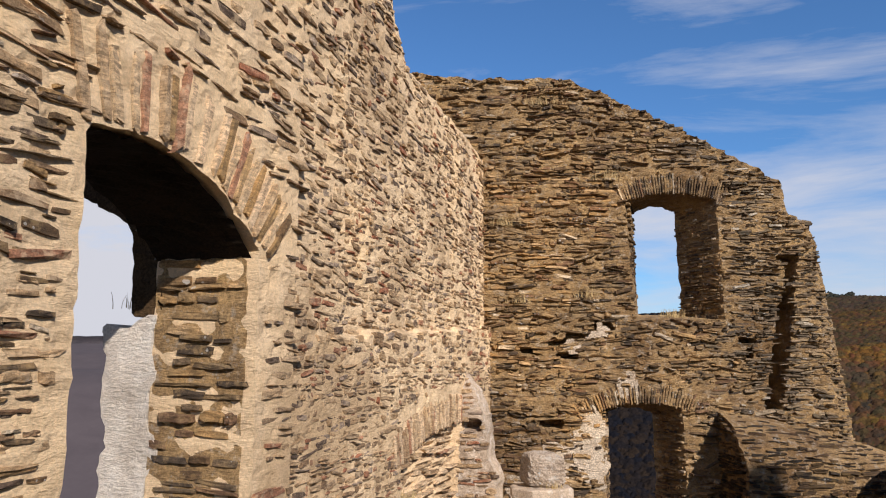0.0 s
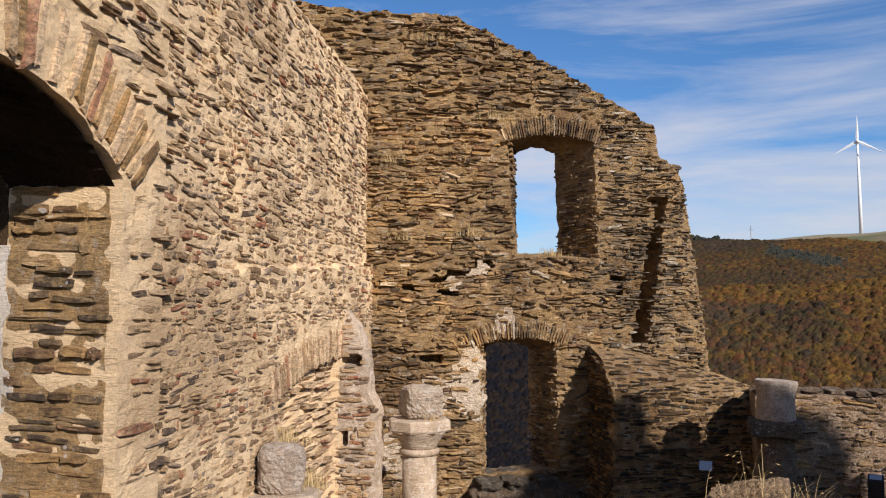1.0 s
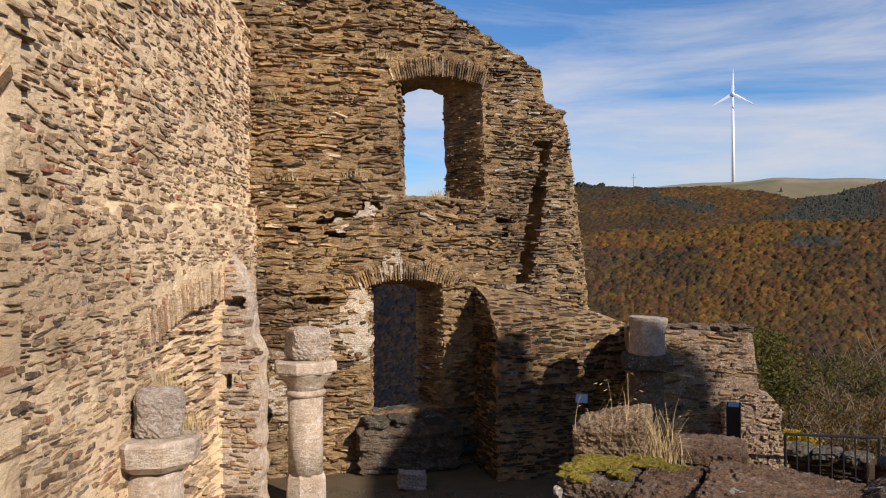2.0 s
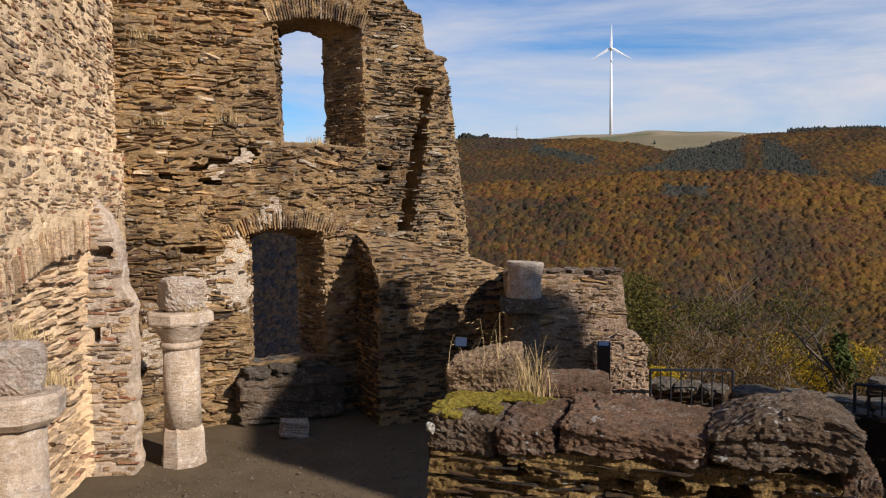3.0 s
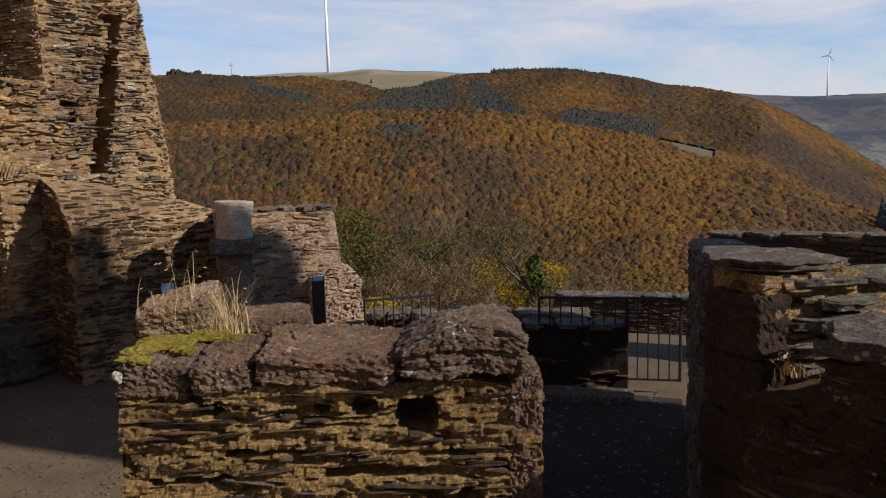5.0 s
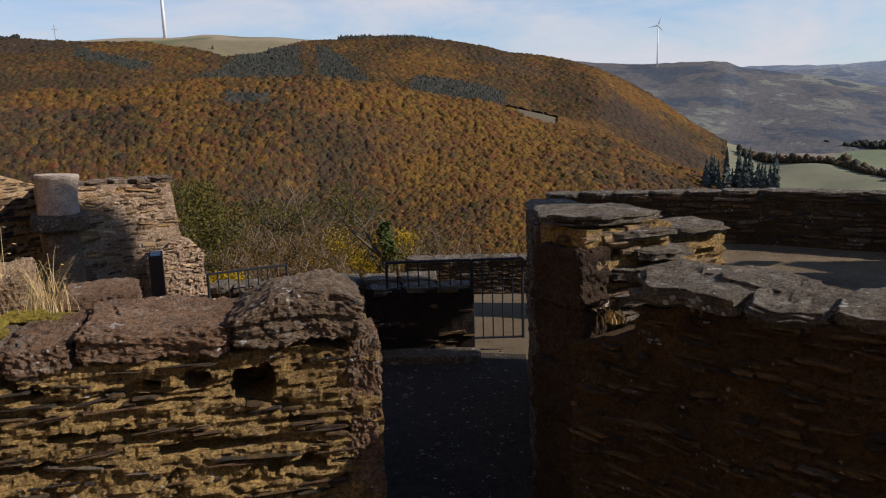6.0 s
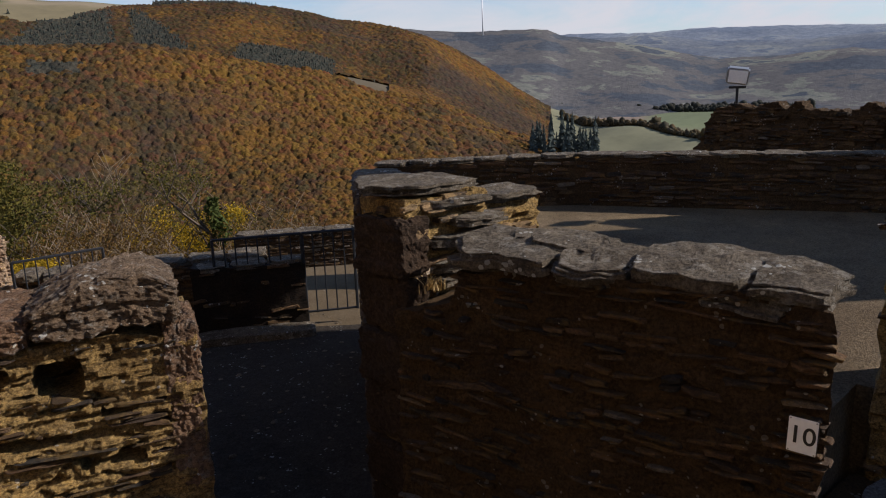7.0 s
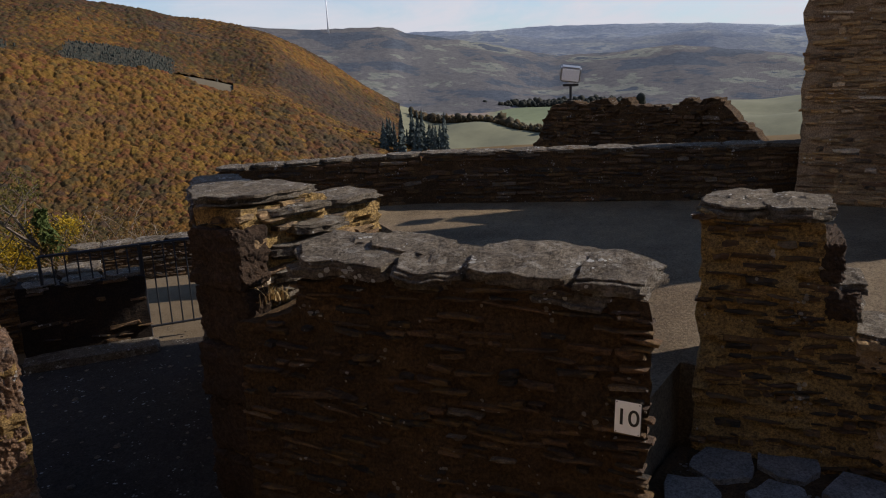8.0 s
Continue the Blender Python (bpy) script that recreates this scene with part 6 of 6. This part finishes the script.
# Doorway sill and the bank of stone under it.
sill = thing("door_sill", "worn stone bank and sill slabs under the doorway", "sill", "structure", me=rock_mesh("door_sill", (1.9, 0.8, 1.0), CAPROCK, 61, 0.12, 6.0, 18, 0.06))
sill.matrix_world = pose(*map(float, NORTH.place(2.68, 0.40, -0.02)), 0, 0, 19.3)
for i, (s, w) in enumerate(((2.05, 0.5), (2.55, 0.55), (3.1, 0.5))):
    laid(sill, NORTH, s, 0.93, 0.1, (w, 1.1, 0.13), GREYROCK, 240 + i, "sill_slab", (4, 0)).matrix_parent_inverse = sill.matrix_world.inverted()


def plaster(parent, face, outline, seed, mat=PLASTER, lift=0.045):
    """A remnant of plaster on a wall, thin and ragged at its edges."""
    m = Masonry(face, outline, (), -lift + 0.03, lambda p: np.full(len(p), -lift), 0.18, seed)
    child("plaster_remnant", m.sheet("plaster_remnant", mat, 0.05), parent, "pale flaking plaster remnant")


plaster(wall_north, NORTH, [(1.5, 2.2), (1.95, 2.0), (1.97, 3.2), (1.82, 3.38), (1.62, 3.2), (1.45, 2.8)], 31.0, PLASTER, 0.02)

for seed_, pts in ((41.0, [(0.9, 2.1), (1.4, 2.0), (1.45, 2.7), (1.1, 2.9), (0.85, 2.6)]), (43.0, [(1.75, 4.62), (2.1, 4.6), (2.2, 4.8), (1.95, 4.85)]), (44.0, [(1.15, 4.3), (1.5, 4.25), (1.55, 4.5), (1.25, 4.5)]), (45.0, [(2.2, 3.55), (2.6, 3.6), (2.55, 3.95), (2.2, 3.9)]), (47.0, [(0.2, 1.0), (0.7, 0.9), (0.75, 2.0), (0.3, 2.2)])):
    plaster(wall_north, NORTH, pts, seed_, PLASTER, 0.012)


# ---- columns ----
def column(label, at, turn, shaft_r, sections, block):
    ob = thing("engaged_column", label, "column")
    ob.matrix_world = pose(*at, 0, 0, turn)
    for name, prof, seg, seed in sections:
        bm = lathe_bm(prof, seg, 0.006, seed)
        bmesh.ops.rotate(bm, cent=(0, 0, 0), matrix=Matrix.Rotation(math.pi / seg, 3, "Z"), verts=bm.verts)
        part(name, bm, DRESSED, ob, smooth=seg > 12)
    size, z, mat = block
    child("impost_block", rock_mesh("impost_block", size, mat, 9, 0.10, 4.0, 14), ob, "grey weathered block on the capital", at=pose(0.02, 0.05, z, 3, 4, 12))
    return ob


column("pale limestone column with moulded capital and a worn block on top", (-2.80, 11.95, -0.02), 20, 0.27,
       (("base", [(0.34, 0), (0.335, 0.10), (0.315, 0.16), (0.31, 0.5), (0.30, 0.56), (0.275, 0.6)], 8, 1), ("shaft", [(0.268, 0.58), (0.262, 1.1), (0.258, 1.78)], 28, 2),
        ("neck_ring", [(0.262, 1.76), (0.30, 1.79), (0.305, 1.84), (0.27, 1.87)], 28, 3), ("capital", [(0.27, 1.86), (0.282, 1.93), (0.33, 1.99), (0.36, 2.05), (0.42, 2.10), (0.44, 2.14)], 28, 4),
        ("abacus", [(0.47, 2.13), (0.49, 2.16), (0.49, 2.29), (0.46, 2.31)], 8, 5)), ((0.60, 0.58, 0.5), 2.55, BLOCKSTONE))
column("broken pale half column with a lichen-covered impost", (-3.42, 8.05, 0.0), 10, 0.3,
       (("shaft", [(0.30, 0.0), (0.29, 1.0), (0.285, 1.72)], 24, 6), ("abacus", [(0.36, 1.70), (0.46, 1.78), (0.48, 1.98), (0.44, 2.02)], 8, 7)), ((0.5, 0.55, 0.52), 2.24, BLOCKSTONE))
drum = thing("engaged_column", "weathered half column, shaft darkened for its shade, drum fragment on its impost", "column")
drum.matrix_world = pose(2.50, 12.75, 0.0, 0, 0, -8)
# Darker material puts the shade below the drum into the shaft.
part("shaft", lathe_bm([(0.28, -0.2), (0.27, 1.0), (0.265, 2.09)], 24, 0.005, 4), CAPROCK, drum, smooth=True)
child("abacus", rock_mesh("abacus", (0.76, 0.72, 0.23), GREYROCK, 33, 0.06, 12, 14), drum, "dark flat impost slab", at=pose(0, 0, 2.19))
bm = lathe_bm([(0.275, 0.0), (0.285, 0.02), (0.272, 0.14), (0.268, 0.28), (0.285, 0.40), (0.305, 0.47), (0.30, 0.505), (0.285, 0.515)], 40, 0.006, 8)
bm.transform(Matrix.Diagonal((1, 1, 1.15, 1)))
bm.transform(pose(0, 0, 2.30, 0, 3, 10))
part("drum", bm, BLOCKSTONE, drum, "grey drum fragment")


# ---- railings ----
def railing(label, p, q, z_top, z_low, n, posts, mid=None):
    ob = thing("railing", label, "railing", "", "railings")
    p, q = Vector(p), Vector(q)
    up = lambda v, z: (v.x, v.y, z)
    part("top_rail", rod_bm(up(p, z_top), up(q, z_top), 0.022, 6), IRON, ob)
    part("bottom_rail", rod_bm(up(p, z_low), up(q, z_low), 0.018, 6), IRON, ob)
    for i in range(n + 1):
        v = p.lerp(q, i / n)
        thick = 0.022 if i in posts else 0.011
        part("post" if i in posts else "bar", rod_bm(up(v, z_low - (0.25 if i in posts else 0)), up(v, z_top), thick, 6), IRON, ob)
    return ob


railing("black iron railing on the low wall beside the gate", (6.42, 9.92), (7.46, 9.20), 1.42, 0.98, 8, (0, 8))
gate = thing("iron_gate", "black iron barred gate standing over sunlit ground", "gate")
g_p, g_q = Vector((7.47, 9.19, 0)), Vector((8.09, 8.76, 0))
for name, z_, r_ in (("top_rail", 1.42, 0.022), ("bottom_rail", 0.21, 0.018)):
    part(name, rod_bm((g_p.x, g_p.y, z_), (g_q.x, g_q.y, z_), r_, 6), IRON, gate)
for i in range(6):
    v = g_p.lerp(g_q, i / 5)
    part("stile" if i in (0, 5) else "bar", rod_bm((v.x, v.y, 0.19 if i else 0.0), (v.x, v.y, 1.42), 0.022 if i in (0, 5) else 0.011, 6), IRON, gate)
# Near-black sheet puts the passage shade onto this low wall.
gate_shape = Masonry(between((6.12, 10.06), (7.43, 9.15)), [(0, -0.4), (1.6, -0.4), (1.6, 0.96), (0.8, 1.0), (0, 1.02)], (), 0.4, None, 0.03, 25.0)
wall_gate = thing("wall_gate", "low slate wall beside the gate, its shade painted near black", "wall", "structure", me=gate_shape.sheet("wall_gate", SHADE_STONE, 0.08))
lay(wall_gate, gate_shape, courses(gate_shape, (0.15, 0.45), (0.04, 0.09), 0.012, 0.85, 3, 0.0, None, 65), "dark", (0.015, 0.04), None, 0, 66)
for i in range(3):
    laid(wall_gate, gate_shape.face, 0.27 + 0.53 * i, 1.0, 0.2, (0.52, 0.46, 0.07), GREYROCK, 260 + i, "coping_slab")
step_ob = thing("door_step", "worn slate step before the low wall", "step", "structure", me=rock_mesh("door_step", (1.7, 0.4, 0.16), GREYROCK, 63, 0.05, 12, 8))
step_ob.matrix_world = pose(6.62, 9.32, 0.05, 0, 0, -34.7)
railing("thin iron railing beside the buttress stub", (4.58, 12.6), (5.9, 12.42), 1.09, 0.2, 8, (0, 8))

# ---- signs ----
stele = thing("information_stele", "slim black steel information stele with a slanted grey top", "sign")
stele.matrix_world = pose(3.67, 12.14, 0, 0, 0, -20)
bm = box_bm((0.2, 0.14, 1.66), (0, 0, 0.83), 0.008)
for v in bm.verts:
    if v.co.z > 1.5:
        v.co.z -= (0.07 - v.co.y) * 0.55
part("post", bm, BLACK, stele)
part("top_plate", box_bm((0.15, 0.11, 0.004), (0, 0, 0), 0, Matrix.Translation((0, 0.0, 1.628)) @ Matrix.Rotation(radians(28.8), 4, "X")), STEEL, stele, "grey slanted plate")
lect = thing("information_lectern", "small tilted white information panel on a thin black post", "sign")
lect.matrix_world = pose(1.36, 11.6, 0, 0, 0, -10)
part("post", rod_bm((0, 0, 0), (0, 0.02, 1.76), 0.02, 8), BLACK, lect)
part("panel", box_bm((0.17, 0.012, 0.15), (0, 0, 0), 0.003, pose(0, -0.02, 1.80, -40, 0, 0)), STEEL, lect, "pale grey panel")

plate = thing("number_plate", "white enamel plate with the black number 10 on a wall", "sign")
p10 = WALL_B.place(2.005, 2.03, -0.05)
plate.matrix_world = pose(*map(float, p10), 90, 0, math.degrees(math.atan2(WALL_B.a[1], WALL_B.a[0]))) @ pose(0, 0, 0, 0, 0, -2)
part("plate", box_bm((0.128, 0.172, 0.006), (0, 0, 0), 0.002), WHITE, plate)
part("border", box_bm((0.135, 0.179, 0.004), (0, 0, -0.0025), 0.001), INK, plate)
txt = bpy.data.curves.new("digits", "FONT")
txt.body, txt.size, txt.align_x, txt.align_y, txt.extrude = "10", 0.122, "CENTER", "CENTER", 0.0012
txt.offset = 0.001
tmp = new("digits_tmp", txt)
me = bpy.data.meshes.new_from_object(tmp.evaluated_get(bpy.context.evaluated_depsgraph_get()))
bpy.data.objects.remove(tmp)
me.materials.clear()
me.materials.append(INK)
child("digits", me, plate, "black digits 10", at=pose(0, 0, 0.0045))
for sx in (-1, 1):
    for sy in (-1, 1):
        part("screw", rod_bm((sx * 0.056, sy * 0.079, 0.002), (sx * 0.056, sy * 0.079, 0.005), 0.004, 8), STEEL, plate)

# ---- floodlight on the far stub ----
flood = thing("floodlight", "square floodlight on a short pole above the ruined stub", "floodlight")
flood.matrix_world = pose(17.08, 6.8, 2.62, 0, 0, -67)
part("pole", rod_bm((0, 0, 0), (0, 0, 0.42), 0.03, 8), IRON, flood)
part("bracket", box_bm((0.34, 0.05, 0.05), (0, 0, 0.44), 0.008), IRON, flood)
part("housing", box_bm((0.44, 0.22, 0.33), (0, 0, 0), 0.03, pose(0, 0, 0.68, 14, 8, 0)), STEEL, flood)
part("glass", box_bm((0.37, 0.012, 0.26), (0, 0, 0), 0.004, pose(0, -0.112, 0.652, 14, 8, 0)), LENS, flood, "glass front, sky reflection in its pale colour")

# ---- paving in the gap of the wall ----
paving = thing("paving", "irregular bluish slate paving in the wall gap", "paving", "structure", me=rock_mesh("paving", (2.6, 2.7, 0.5), MORTAR_DARK, 71, 0.01, 20, 6))
paving.matrix_world = pose(5.3, 0.1, 0.45)
rng_ = random.Random(12)
for i in range(5):
    for j in range(5):
        o = child("paving_slab", slab_mesh("paving_slab", (rng_.uniform(0.44, 0.54), rng_.uniform(0.42, 0.5), 0.05), PAVING, 400 + i * 5 + j, 1, 18), paving,
                  at=pose(-1.0 + 0.5 * i + rng_.uniform(-0.05, 0.05) + 0.2 * (j % 2), -0.95 + 0.47 * j + rng_.uniform(-0.05, 0.05), 0.265, 0, 0, rng_.uniform(-25, 25)))


# ---- grass ----
def grass(name, label, at, n, height, spread, seed, lean=0.35, width=0.004, seeds=0.0):
    """A tuft of bent dry blades; some end in a nodding seed head."""
    rng = np.random.default_rng(seed)
    v, q = [], []
    for k in range(n):
        p = np.array(at) + np.append(rng.normal(0, spread, 2), 0)
        t = rng.uniform(0, 2 * np.pi)
        d = np.array([np.cos(t), np.sin(t), 0]) * rng.uniform(0.1, 1) * lean
        side_ = np.array([-np.sin(t), np.cos(t), 0])
        h = height * rng.uniform(0.4, 1.0)
        b0 = len(v)
        for i in range(5):
            f = i / 4
            c = p + d * h * f * f + np.array([0, 0, h * (f - 0.18 * f * f)])
            w = width * (1 - 0.6 * f)
            v += [c - side_ * w, c + side_ * w]
        q += [(b0 + 2 * i, b0 + 2 * i + 1, b0 + 2 * i + 3, b0 + 2 * i + 2) for i in range(4)]
        if rng.random() < seeds:
            c = v[-1]
            e = d / (np.linalg.norm(d) + 1e-6) * 0.05 + np.array([0, 0, -0.015])
            b0 = len(v)
            v += [c, c + e * 0.35 + [0, 0, 0.003], c + e * 0.7, c + e * 0.35 - [0, 0, 0.003]]
            q += [(b0, b0 + 1, b0 + 2, b0 + 3)]
    thing(name, label, "grass", "stuff", me=big_mesh(name, v, q, [], STRAW))


grass("dry_grass", "dry straw-coloured grass tuft on the low wall", (1.24, 5.52, 2.46), 190, 0.46, 0.07, 3, 0.75, 0.0022, 0.1)
grass("dry_grass", "tall dry grass stalks with nodding heads", (1.02, 5.6, 2.62), 22, 0.52, 0.16, 5, 0.5, 0.0022, 1.0)
grass("dry_grass", "dry grass on the window sill", tuple(map(float, NORTH.place(3.45, 4.93, 0.5))), 160, 0.26, 0.12, 7)
grass("dry_grass", "dry grass on the broken impost", (-3.3, 8.4, 1.98), 220, 0.30, 0.14, 9)
grass("dry_grass", "dry grass in the blind arch", (-3.75, 8.9, 2.35), 160, 0.30, 0.12, 11)
grass("dry_grass", "dry grass on the column capital", (-2.6, 11.85, 2.28), 120, 0.14, 0.08, 13)
grass("dry_grass", "mossy grass on the outer reveal", (-4.5, 5.2, 4.5), 90, 0.2, 0.08, 15)
grass("dry_grass", "grass tuft in the wall joint", tuple(map(float, A_F.place(0.15, 2.3, -0.05))), 120, 0.12, 0.05, 17, 0.9)
for k, (s, z) in enumerate(((0.3, 6.6), (0.55, 5.2), (1.0, 8.9), (2.2, 7.45), (1.7, 5.3))):
    grass("dry_grass", "dry weeds rooted in the brown wall", tuple(map(float, NORTH.place(s, z, -0.03))), 90, 0.28, 0.13, 20 + k, 1.1)

# ---- loose gravel in the yard and the passage ----
def gravel(label, n, box, seed):
    g = np.random.default_rng(seed)
    x, y = g.uniform(box[0], box[1], n), g.uniform(box[2], box[3], n)
    w = np.exp(g.normal(-4.5, 0.5, n))
    v, f = blob_field(np.stack([x, y, w * 0.2], -1), w, w * 0.6, seed, 1, 0.6)
    thing("gravel", label, "gravel", "stuff", me=big_mesh("gravel", v, [], f, GRAVEL))


gravel("loose gravel trodden into the yard", 5000, (-3.2, 1.6, 5.5, 13.0), 3)
gravel("loose gravel in the shaded passage", 2000, (2.9, 8.0, 3.6, 10.5), 4)

# An unseen plain wall, added to close the yard behind and block skylight.
south = Masonry(between((4.4, -6.5), (-4.0, -6.5), True), [(0, -0.3), (8.6, -0.3), (8.6, 6.0), (0, 5.5)], (), 0.7, None, 0.06, 26.0)
south.face.n = np.array([0.0, 1.0])
thing("wall_south", "plain unseen rubble wall, added to close the yard", "wall", "structure", me=south.sheet("wall_south", MORTAR_BROWN, 0.2))
